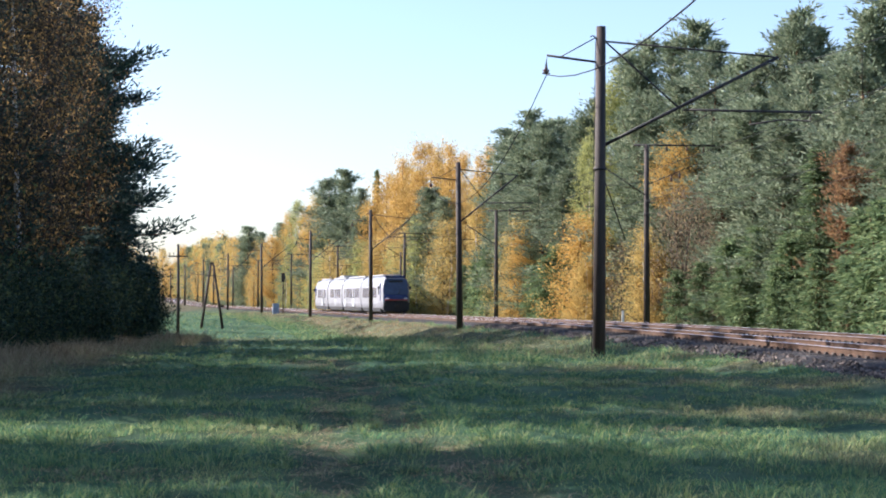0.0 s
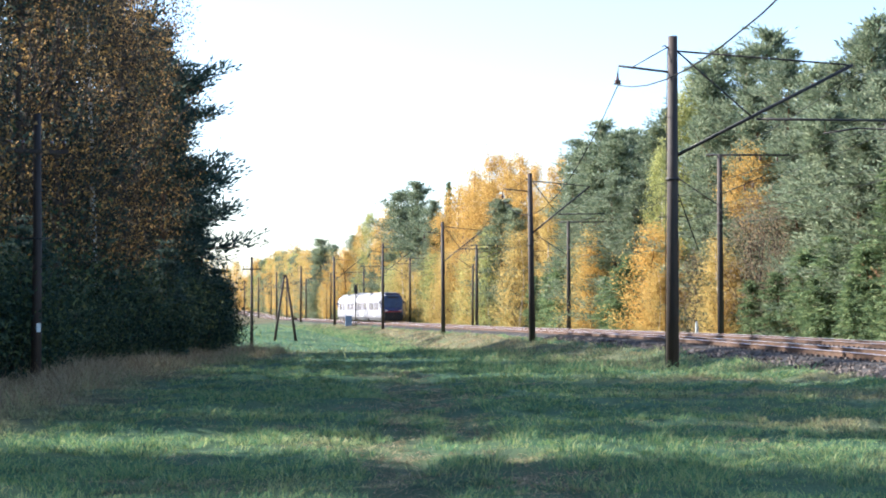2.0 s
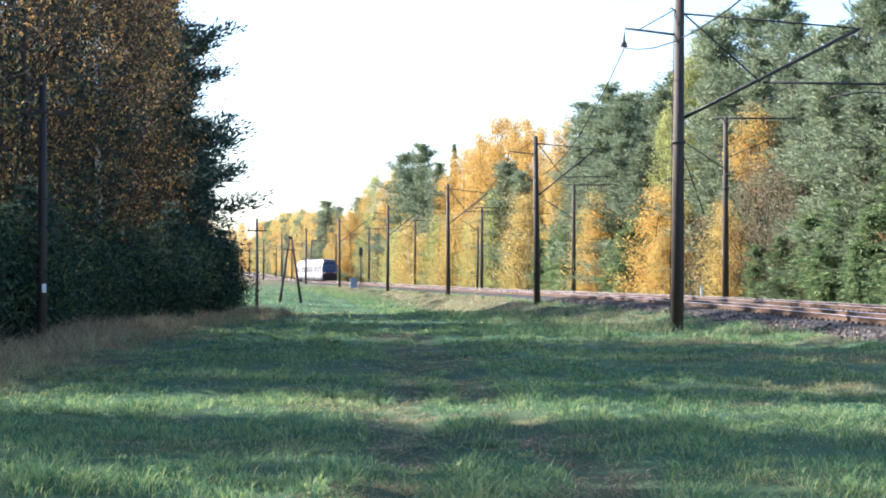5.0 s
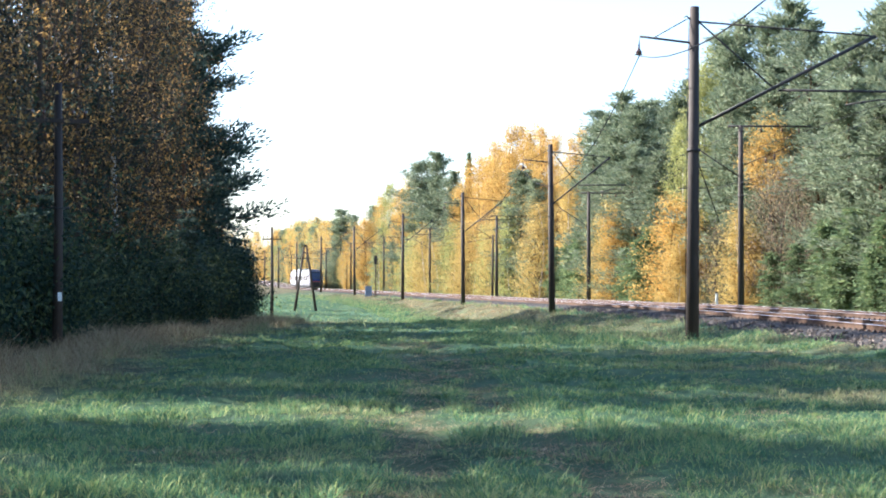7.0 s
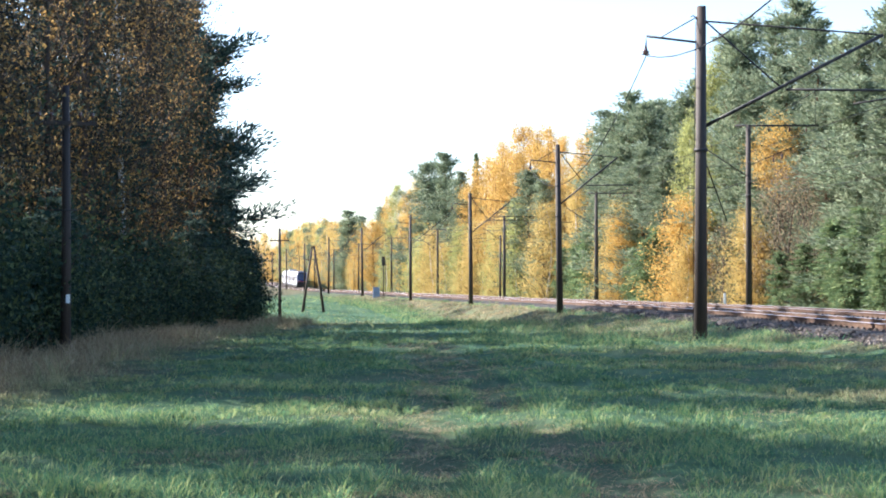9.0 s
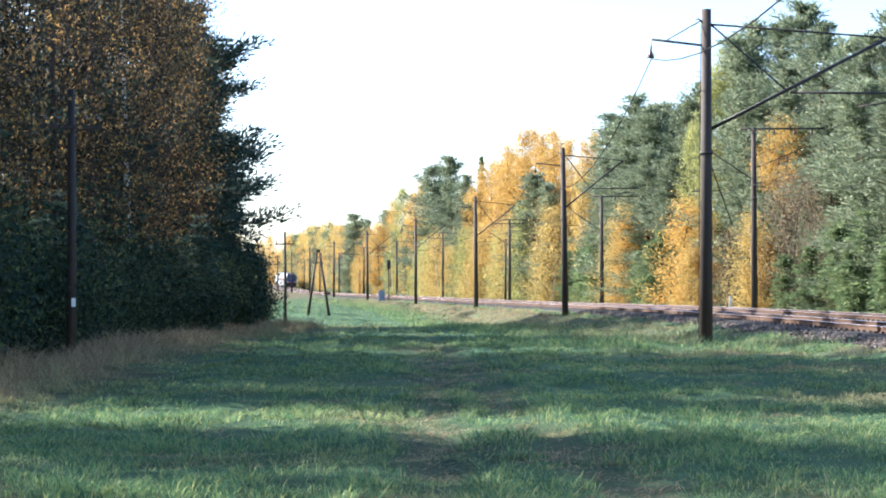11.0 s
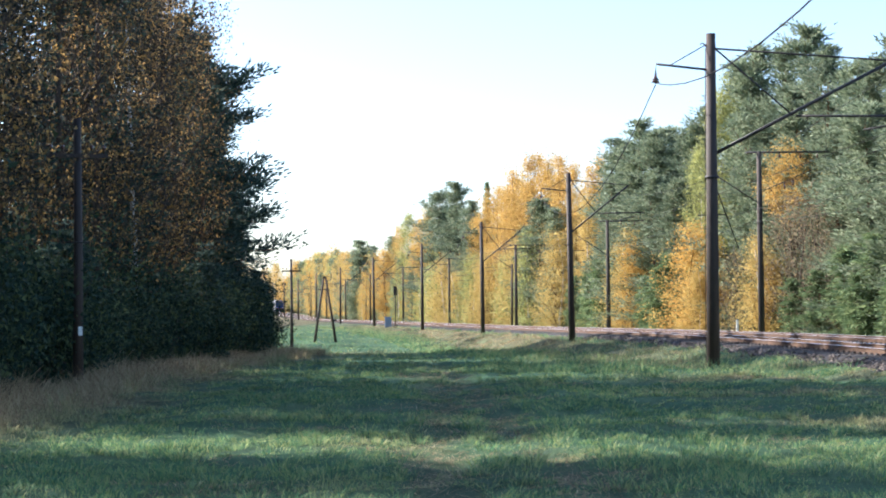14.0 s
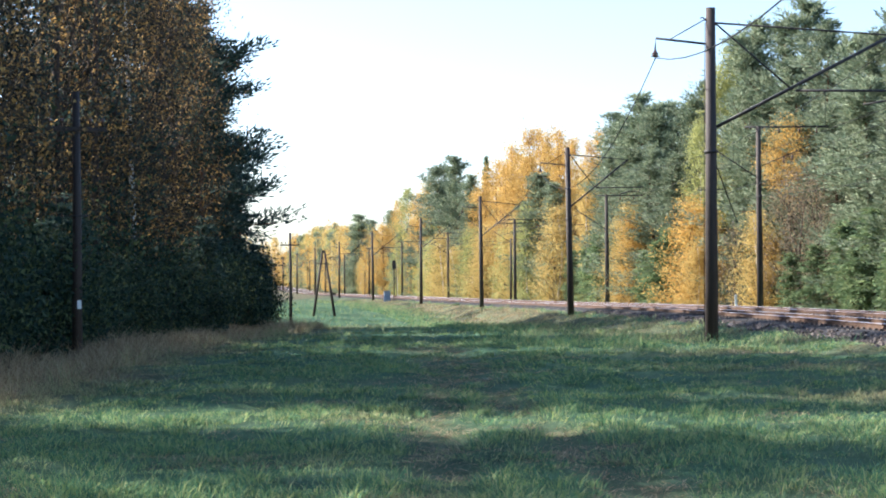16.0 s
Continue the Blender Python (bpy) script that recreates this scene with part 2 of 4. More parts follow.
def ruts(x, y):
    """How much of a wheel rut a point has."""
    n2 = waves(x, y, 2.6, 23)
    out = 0.0
    for c in (np.clip(-1.6 + 0.06 * (y - 14), -2.0, -0.7), 0.0):
        out = np.maximum(out, np.exp(-((x - (c + rut_x(y)) - 0.25 * waves(x, y, 1.2, 71)) / 0.4) ** 2) * (0.62 + 0.8 * n2) * smooth(75, 50, y))
    return np.maximum(out, 0.75 * np.exp(-(((x - 0.5) / 0.45) ** 2 + ((y - 16.0) / 0.9) ** 2)))


def rut_x(y):
    return 0.5 - 0.122 * (y - 14) + 0.0004 * (y - 14) ** 2


def wood_x(y):
    """The edge of the wood on the left."""
    return np.interp(y, [-40, 30, 47, 84, 100, 140], [-9.0, -11.0, -12.6, -14.6, -17.0, -45.0])


# ---- building helpers ----


def mesh_of(name, verts, faces, mats, index=None, shade=False):
    me = bpy.data.meshes.new(name)
    me.from_pydata([tuple(v) for v in verts], [], faces)
    for m in mats:
        me.materials.append(m)
    if index is not None:
        me.polygons.foreach_set("material_index", index)
    if shade:
        me.polygons.foreach_set("use_smooth", [True] * len(me.polygons))
    me.update()
    return me


def quads(name, verts, mat, dry=None, n=4):
    """A mesh of loose faces of n corners each, from an array of corners."""
    v = np.asarray(verts, np.float32).reshape(-1, 3)
    k = len(v) // n
    me = bpy.data.meshes.new(name)
    me.vertices.add(len(v))
    me.vertices.foreach_set("co", v.ravel())
    me.loops.add(len(v))
    me.loops.foreach_set("vertex_index", np.arange(len(v), dtype=np.int32))
    me.polygons.add(k)
    me.polygons.foreach_set("loop_start", np.arange(0, len(v), n, dtype=np.int32))
    me.polygons.foreach_set("loop_total", np.full(k, n, np.int32))
    me.materials.append(mat)
    me.update(calc_edges=True)
    if dry is not None:
        me.attributes.new("dry", "FLOAT", "POINT").data.foreach_set("value", np.repeat(dry, n).astype(np.float32))
    return me


def part(name, bm, mat, parent, label=""):
    me = bpy.data.meshes.new(name)
    bm.to_mesh(me)
    bm.free()
    me.materials.append(mat)
    ob = new(name, me)
    ob.parent = parent
    return tagged(ob, label)


def piece(name, me, parent, label="", m=None):
    ob = new(name, me)
    ob.parent = parent
    if m is not None:
        ob.matrix_basis = m
    return tagged(ob, label)


def thing(name, m, label, category, group="", kind=""):
    ob = new(name)
    ob.empty_display_size = 0.3
    ob.matrix_basis = m
    return tagged(ob, label, category, group, kind)


def add_tube(bm, points, r0, r1=None, sides=8, caps=True):
    """A round bar along points, tapering from r0 to r1."""
    r1 = r0 if r1 is None else r1
    pts = [Vector(p) for p in points]
    rings = []
    for i, p in enumerate(pts):
        way = (pts[min(i + 1, len(pts) - 1)] - pts[max(i - 1, 0)]).normalized()
        u = way.orthogonal().normalized() if abs(way.z) < 0.9 else way.cross(Vector((0, 1, 0))).normalized()
        if abs(way.z) < 0.9:
            u = way.cross(Vector((0, 0, 1))).normalized()
        w = way.cross(u)
        r = float(r0 + (r1 - r0) * i / (len(pts) - 1))
        rings.append([bm.verts.new(p + r * (math.cos(a) * u + math.sin(a) * w)) for a in (2 * math.pi * k / sides for k in range(sides))])
    for a, b in zip(rings, rings[1:]):
        for k in range(sides):
            f = bm.faces.new((a[k], a[(k + 1) % sides], b[(k + 1) % sides], b[k]))
            f.smooth = True
    if caps and sides > 2:
        bm.faces.new(rings[0][::-1])
        bm.faces.new(rings[-1])


def add_box(bm, centre, size, bevel=0.0, m=None):
    out = bmesh.ops.create_cube(bm, size=1.0, matrix=(m or Matrix()) @ Matrix.Translation(centre) @ Matrix.Diagonal((*size, 1)))
    if bevel:
        edges = {e for v in out["verts"] for e in v.link_edges}
        bmesh.ops.bevel(bm, geom=list(edges), offset=bevel, segments=2, affect="EDGES", clamp_overlap=True)


def tube(points, r0, r1=None, sides=8):
    bm = bmesh.new()
    add_tube(bm, points, r0, r1, sides)
    return bm


def box(centre, size, bevel=0.0, m=None):
    bm = bmesh.new()
    add_box(bm, centre, size, bevel, m)
    return bm


def lathe(profile, sides=12):
    """A turned shape about z, from pairs of radius and height."""
    bm = bmesh.new()
    rings = [[bm.verts.new((r * math.cos(a), r * math.sin(a), z)) for a in (2 * math.pi * k / sides for k in range(sides))] for r, z in profile]
    for a, b in zip(rings, rings[1:]):
        for k in range(sides):
            bm.faces.new((a[k], a[(k + 1) % sides], b[(k + 1) % sides], b[k])).smooth = True
    bm.faces.new(rings[0][::-1])
    bm.faces.new(rings[-1])
    return bm


def sweep(name, profile, ys, d, z, mat, index=None, closed=True):
    """A profile of (across, up) pairs drawn along the railway at the offset d."""
    verts, faces = [], []
    k = len(profile)
    for y in ys:
        for a, b in profile:
            verts.append(on_line(y, d + a, z + b))
    mi = []
    for i in range(len(ys) - 1):
        for j in range(k if closed else k - 1):
            faces.append((i * k + j, i * k + (j + 1) % k, (i + 1) * k + (j + 1) % k, (i + 1) * k + j))
            mi.append(index[j] if index else 0)
    return mesh_of(name, verts, faces, mat, mi)


# ---- ground ----
def spread(a, b, step, out_a, out_b, grow=1.25):
    mid = list(np.arange(a, b, step))
    lo, s = [a], step
    while lo[-1] > out_a:
        s *= grow
        lo.append(lo[-1] - s)
    hi, s = [mid[-1]], step
    while hi[-1] < out_b:
        s *= grow
        hi.append(hi[-1] + s)
    return np.array(lo[:0:-1] + mid + hi[1:])


def build_ground():
    xs = spread(-22.0, 18.0, 0.33, -3000, 3000, 1.09)
    ys = np.concatenate([spread(8.0, 80.0, 0.4, -600, 80.0, 1.3), np.arange(80.8, 270, 0.85), np.arange(270, 330, 3.0), 330 * 1.035 ** np.arange(1, 66)])
    gx, gy = np.meshgrid(xs, ys)
    gz = ground_z(gx, np.minimum(gy, 1500))
    verts = np.stack([gx, gy, gz], -1).reshape(-1, 3)
    w = len(xs)
    i = (np.arange(len(ys) - 1)[:, None] * w + np.arange(w - 1)[None, :]).ravel()
    faces = np.stack([i, i + 1, i + w + 1, i + w], -1).tolist()
    me = mesh_of("ground", verts, faces, [M_GROUND], shade=True)
    me.attributes.new("dry", "FLOAT", "POINT").data.foreach_set("value", dryness(verts[:, 0], verts[:, 1]).astype(np.float32))
    tagged(new("ground", me), "mown meadow of green and dry grass falling to a railway bank", "ground", kind="structure")


build_ground()


def grass_blades(name, n, y0, y1, height, seed, label, keep=None, narrow=1.0, near=1.0):
    """Blades on the meadow, thinning out with the distance along a widening strip."""
    r = np.random.RandomState(seed)
    y = y0 + (y1 - y0) * r.uniform(0, 1, n) ** near
    x = -0.036 * y + r.uniform(-1, 1, n) * (0.32 * y + 1.0)
    ok = (side(x, y) < 0.75) & (x > wood_x(y) - 2.0)
    if keep is not None:
        ok &= keep(x, y, r)
    x, y = x[ok], y[ok]
    n = len(x)
    z = ground_z(x, y) - 0.02
    dry = dryness(x, y)
    clump = np.clip(0.75 + 1.7 * waves(x, y, 3.4, 31) + 1.0 * waves(x, y, 1.1, 37), 0.15, 2.6) * (1 - 0.35 * np.clip(ruts(x, y), 0, 1))
    h = height * r.uniform(0.5, 1.3, n) * clump * np.where(dry > 0.6, 0.8, 1.0)
    a = r.uniform(0, 6.28, n)
    lean = r.uniform(0.3, 1.3, n) * h
    wid = np.clip(0.0018 + 0.00017 * y, 0, 0.03) * narrow
    base = np.stack([x, y, z], -1)
    across = np.stack([np.cos(a) * wid, np.sin(a) * wid, 0 * a], -1)
    b = a + r.uniform(-1.5, 1.5, n)
    bend = np.stack([np.cos(b) * lean, np.sin(b) * lean, h], -1)
    mid = base + bend * np.array([0.35, 0.35, 0.6])
    v = np.stack([base - across, mid + across, base + bend, mid - across], 1)
    tagged(new(name, quads(name, v, M_BLADE, np.clip(dry + r.uniform(-0.25, 0.25, n), 0, 1), 4)), label, "grass", kind="stuff")


grass_blades("grass", 250000, 9.5, 48, 0.052, 41, "short green meadow grass with patches of dry straw", near=1.35)
grass_blades("grass", 80000, 46, 250, 0.17, 43, "rough meadow grass running along the railway bank")
grass_blades("bank_grass", 420000, 40, 240, 0.2, 45, "rough grass and straw on the railway bank, shadow streaks in its colour",
             lambda x, y, r: (side(x, y) > -7.5) & (side(x, y) < 0.6), 1.0, 0.9)


def grass_clumps(name, n, per, y0, y1, tall, flat, seed, label, mown=False, spread_out=1.0):
    """Tufts of grass, each a fan of blades from one root, or straw left lying in the ruts."""
    r = np.random.RandomState(seed)
    y = y0 + (y1 - y0) * r.uniform(0, 1, n) ** 1.3
    x = -0.036 * y + r.uniform(-1, 1, n) * (0.32 * y + 1.0)
    ok = (side(x, y) < 0.4) & (x > wood_x(y) + 0.3)
    ok &= (ruts(x, y) + 0.8 * waves(x, y, 1.7, 87) > r.uniform(0.15, 0.5, n)) if mown else (ruts(x, y) < 0.35) & (waves(x, y, 0.9, 83) > r.uniform(-0.7, 0.45, n))
    x, y = x[ok], y[ok]
    size = r.uniform(0.55, 1.5, len(x))
    x, y, size = np.repeat(x, per), np.repeat(y, per), np.repeat(size, per)
    k = len(x)
    a, rad = r.uniform(0, 6.28, k), np.abs(r.normal(0, 0.09, k)) * size * (2.5 if mown else spread_out)
    bx, by = x + np.cos(a) * rad, y + np.sin(a) * rad
    h = tall * size * r.uniform(0.5, 1.15, k)
    lean = h * r.uniform(0.3, 1.0, k) * flat
    base = np.stack([bx, by, ground_z(bx, by) - 0.01], -1)
    wid = (0.0018 + 0.00017 * y) * 1.1
    c = a + (r.uniform(-3, 3, k) if mown else r.uniform(-0.8, 0.8, k))
    across = np.stack([-np.sin(c) * wid, np.cos(c) * wid, 0 * c], -1)
    tip = np.stack([np.cos(c) * lean, np.sin(c) * lean, h * (0.25 if mown else 1.0)], -1)
    mid = base + tip * np.array([0.35, 0.35, 0.65])
    dry = np.full(k, 0.95) if mown else np.clip(dryness(x, y) * 0.9 + r.uniform(-0.2, 0.2, k), 0, 1)
    v = np.stack([base - across, mid + across, base + tip, mid - across], 1)
    tagged(new(name, quads(name, v, M_BLADE, dry, 4)), label, "grass", kind="stuff")


grass_clumps("grass_tuft", 7600, 24, 11.5, 70, 0.085, 1.5, 59, "scattered taller tufts of green meadow grass")
grass_clumps("coarse_tuft", 1500, 80, 11.5, 60, 0.105, 1.5, 67, "coarse dark tufts standing out of the mown meadow", spread_out=2.0)
grass_clumps("mown_straw", 26000, 7, 10.5, 50, 0.15, 1.9, 63, "pale mown straw lying in the wheel ruts", True)
grass_blades("tall_dry_grass", 330000, 18, 100, 0.40, 47, "tall straw-coloured grass along the edge of the wood",
             lambda x, y, r: np.abs(x - wood_x(y) - 1.1 - 0.8 * waves(x, y, 1.0, 51)) < 1.7 + 1.0 * waves(x, y, 2.0, 53), 0.7)

# ---- railway ----
YS = np.concatenate([np.arange(-60, 140, 4.0), np.arange(140, 640, 8.0)])
NEAR, FAR = 3.4, 7.5  # the two track axes, to the right of the mast line


def build_railway():
    r = np.random.RandomState(5)
    ys = np.concatenate([np.arange(-40, 20, 4.0), np.arange(20, 90, 0.6), np.arange(90, 640, 5.0)])
    prof = [(-2.55, -0.62), (-2.2, -0.44), (-1.85, -0.27), (-1.5, -0.2), (-0.76, -0.19), (0.0, -0.2), (0.76, -0.19), (2.05, -0.22), (3.34, -0.19), (4.1, -0.2), (4.86, -0.19), (5.6, -0.2), (5.95, -0.27), (6.65, -0.62)]
    verts = [on_line(y, NEAR + a + r.uniform(-0.06, 0.06), b + r.uniform(-0.025, 0.025)) for y in ys for a, b in prof]
    k = len(prof)
    faces = [(i * k + j, i * k + j + 1, (i + 1) * k + j + 1, (i + 1) * k + j) for i in range(len(ys) - 1) for j in range(k - 1)]
    tagged(new("ballast", mesh_of("ballast", verts, faces, [M_BALLAST])), "grey-brown crushed stone ballast under two tracks", "ballast", kind="structure")
    rail = [(-0.075, -0.18), (0.075, -0.18), (0.075, -0.165), (0.012, -0.14), (0.012, -0.045), (0.037, -0.035), (0.037, -0.006), (0.03, 0.0), (-0.03, 0.0), (-0.037, -0.006), (-0.037, -0.035), (-0.012, -0.045), (-0.012, -0.14), (-0.075, -0.165)]
    idx = [1, 1, 1, 1, 1, 1, 0, 0, 0, 1, 1, 1, 1, 1]
    sl = bmesh.new()
    add_box(sl, (0, 0, -0.26), (2.7, 0.24, 0.15), 0.02)
    for s in (-0.76, 0.76):
        for e in (-0.12, 0.12):
            add_box(sl, (s + e, 0, -0.16), (0.07, 0.12, 0.055), 0.0)
    sleeper = bpy.data.meshes.new("sleeper")
    sl.to_mesh(sleeper)
    sl.free()
    sleeper.materials.append(M_SLEEPER)
    rest = bmesh.new()
    add_box(rest, (0, 0, -0.26), (2.7, 0.24, 0.15))
    rest_v, rest_f = [v.co.copy() for v in rest.verts], [[v.index for v in f.verts] for f in rest.faces]
    rest.free()
    for axis, lab in ((NEAR, "railway track of shiny rails on concrete sleepers beside the meadow"), (FAR, "second railway track of shiny rails on concrete sleepers beside the wood")):
        track = tagged(new("railway_track"), lab, "railway track", kind="structure")
        for s in (-0.76, 0.76):
            piece("rail", sweep("rail", rail, YS, axis + s, 0.0, [M_RAILTOP, M_RAILSIDE], idx), track)
        verts, faces = [], []
        y = -20.0
        while y < 420:
            m = Matrix.Translation(on_line(y, axis)) @ pose(0, 0, 0, 0, 0, heading(y))
            if 24 < y < 100:
                piece("sleeper", sleeper, track, m=m)
            elif y < 260:
                n = len(verts)
                verts += [m @ v for v in rest_v]
                faces += [[n + i for i in f] for f in rest_f]
            y += 0.58
        tagged(piece("sleepers_far", mesh_of("sleepers_far", verts, faces, [M_SLEEPER]), track), kind="stuff")
    # loose stones on the near shoulder
    n = 3200
    y = r.uniform(24, 95, n)
    d = r.uniform(0.95, 1.8, n) - np.abs(r.normal(0, 0.3, n)) * 0.6
    c = np.array([on_line(a, b) for a, b in zip(y, d)])
    shoulder = np.interp(d, [0.85, 1.2, 1.55, 1.9], [-0.62, -0.44, -0.27, -0.2]) + rail_z(y)
    c[:, 2] = np.maximum(shoulder, ground_z(c[:, 0], c[:, 1])) + 0.01
    size = r.uniform(0.025, 0.075, (n, 1, 1))
    octa = np.array([(1, 0, 0), (0, 1, 0), (-1, 0, 0), (0, -1, 0), (0, 0, 0.8), (0, 0, -0.8)]) + r.uniform(-0.35, 0.35, (n, 6, 3))
    v = (octa * size + c[:, None, :]).reshape(-1, 3)
    tri = np.array([(0, 1, 4), (1, 2, 4), (2, 3, 4), (3, 0, 4), (1, 0, 5), (2, 1, 5), (3, 2, 5), (0, 3, 5)])
    f = (tri[None] + 6 * np.arange(n)[:, None, None]).reshape(-1, 3).tolist()
    tagged(new("loose_stones", mesh_of("loose_stones", v, f, [M_STONE])), "loose grey ballast stones spilling down the bank", "stones", kind="stuff")


# ---- masts and wires ----
def build_mast(y, d, reach, lean, far_side, tall):
    """A wooden catenary mast with its bracket towards the track; local x points to the right across the line."""
    p = on_line(y, d)
    z0 = float(ground_z(p.x, p.y)) - 0.25
    sgn = -1 if far_side else 1
    base = pose(p.x, p.y, z0, 0, lean, heading(y))
    lab = ("weathered grey wooden catenary mast beside the wood" if far_side else "tarred dark wooden catenary mast with a long steel bracket")
    mast = thing("catenary_mast", base, lab, "catenary mast", "masts along the railway")
    top = tall - z0
    part("pole", tube([(0, 0, 0), (0, 0, top * 0.5), (0, 0, top)], 0.19, 0.135, 14), M_GREYPOLE if far_side else M_POLE, mast)
    wire_z = float(rail_z(y)) + 6.15 - z0
    hang = reach * sgn
    arm_z = top - 0.42
    part("collar", lathe([(0.185, top - 4.1), (0.2, top - 4.1), (0.2, top - 4.02), (0.185, top - 4.02)]), M_STEEL, mast, "steel band round the pole")
    if far_side:
        part("cross_beam", tube([(-0.75, 0, top - 0.05), (4.1, 0, top - 0.02)], 0.055, 0.05), M_STEEL, mast)
        part("bracket", tube([(0, 0, top - 3.0), (2.6 * sgn, 0, top - 1.3)], 0.035), M_STEEL, mast)
        part("registration_arm", tube([(2.0 * sgn, 0, wire_z + 0.45), (3.6 * sgn, 0, wire_z + 0.4)], 0.03), M_STEEL, mast)
        if 80 < y < 100:
            part("anchor_rod", tube([(0.12, 0, top - 2.3), (3.1, 0, top - 1.05)], 0.025), M_STEEL, mast)
            for q in (0.45, 0.62):
                i = part("hanging_insulator", lathe([(0.02, -0.42), (0.07, -0.38), (0.04, -0.3), (0.07, -0.24), (0.03, -0.16), (0.015, 0.0)], 8), M_PORC, mast)
                i.matrix_basis = pose(0.12 + 2.98 * q, 0, top - 2.3 + 1.25 * q)
        if 180 < y < 200:
            part("support_pole", tube([(-0.45, 0.3, 0), (-0.4, 0.25, top - 2.2)], 0.14, 0.1, 10), M_GREYPOLE, mast, "shorter pole strapped beside the mast")
        for q in (1.2, 2.4, 3.4):
            i = part("hanging_insulator", lathe([(0.02, -0.34), (0.07, -0.3), (0.04, -0.22), (0.07, -0.16), (0.03, -0.1), (0.015, 0.0)], 8), M_PORC, mast)
            i.matrix_basis = pose(q, 0, top - 0.05)
        part("insulator", lathe([(0.03, top - 0.5), (0.09, top - 0.42), (0.05, top - 0.36), (0.09, top - 0.28), (0.04, top - 0.1)]), M_PORC, mast)
        return mast
    part("tie_rod", tube([(0.1, 0, arm_z), (hang * 0.82, 0, arm_z - 0.32), (hang * 0.86, 0, arm_z - 0.36)], 0.028, 0.022), M_STEEL, mast)
    part("bracket", tube([(0.12, 0, top - 3.38), (hang * 0.86, 0, arm_z - 0.34)], 0.05), M_STEEL, mast)
    part("brace", tube([(0.12, 0, arm_z), (hang * 0.385, 0, top - 2.31)], 0.026), M_STEEL, mast)
    part("registration_arm", tube([(hang * 0.4, 0, top - 2.33), (hang * 1.08, 0, top - 2.33)], 0.036), M_STEEL, mast)
    part("steady_arm", tube([(hang * 1.02, 0, top - 2.3), (hang * 1.02, 0, top - 2.58), (hang * 0.88, 0, top - 2.56), (hang * 0.72, 0, top - 2.72)], 0.025), M_STEEL, mast)
    part("feeder_arm", tube([(-0.1, 0, top - 1.02), (-1.55, 0, top - 0.86), (-1.57, 0, top - 1.2)], 0.034), M_STEEL, mast)
    ins = part("insulator", lathe([(0.03, 0.0), (0.13, 0.02), (0.06, 0.07), (0.11, 0.1), (0.05, 0.15), (0.03, 0.24)]), M_PORC, mast)
    ins.matrix_basis = pose(-1.57, 0, top - 1.4)
    part("arm_stay", tube([(-0.12, 0, top - 0.3), (-1.2, 0, top - 0.92)], 0.018, 0.018, 6), M_STEEL, mast)
    part("top_hook", tube([(-0.1, 0, top - 0.4), (-0.22, 0, top - 0.26), (-0.3, 0, top - 0.3)], 0.02), M_STEEL, mast)
    if y < 60:
        part("ground_wire", tube([(-0.2, 0.03, 0.3), (-0.19, 0.03, top * 0.5), (-0.15, 0.02, top - 0.4)], 0.012, 0.012, 5), M_WIRE, mast)
        part("back_stay", tube([(0.15, 0.0, top - 4.45), (1.6, 4.2, top - 5.9)], 0.018, 0.018, 5), M_WIRE, mast)
    return mast


MASTS = [(-6.0, -3.9, 6.0, 0.0, 9.4), (46.6, -1.8, 6.0, 0.55, 9.43)] + [(STEP * k, 0.0, 4.0, l, h) for k, l, h in ((2, -0.5, 9.45), (3, -0.2, 9.25), (4, 0.2, 9.35), (5, -0.5, 9.45), (6, 0.3, 9.35), (7, 0, 9.5), (8, 0, 9.4), (9, 0, 9.4), (10, 0, 9.4), (11, 0, 9.4), (12, 0, 9.4))]
MASTS = [(y, d, reach, lean, tall + float(1.7 * smooth(380, 540, y))) for y, d, reach, lean, tall in MASTS]
RIGHT = [(STEP * k, 10.9, h) for k, h in ((1, 9.6), (2, 10.6), (3, 9.3), (4, 9.2), (5, 9.2), (6, 9.3), (7, 9.3), (8, 9.2), (9, 9.2), (10, 9.2))]


def sag_line(a, b, sag, n=14):
    a, b = Vector(a), Vector(b)
    return [a.lerp(b, i / n) - Vector((0, 0, 4 * sag * (i / n) * (1 - i / n))) for i in range(n + 1)]


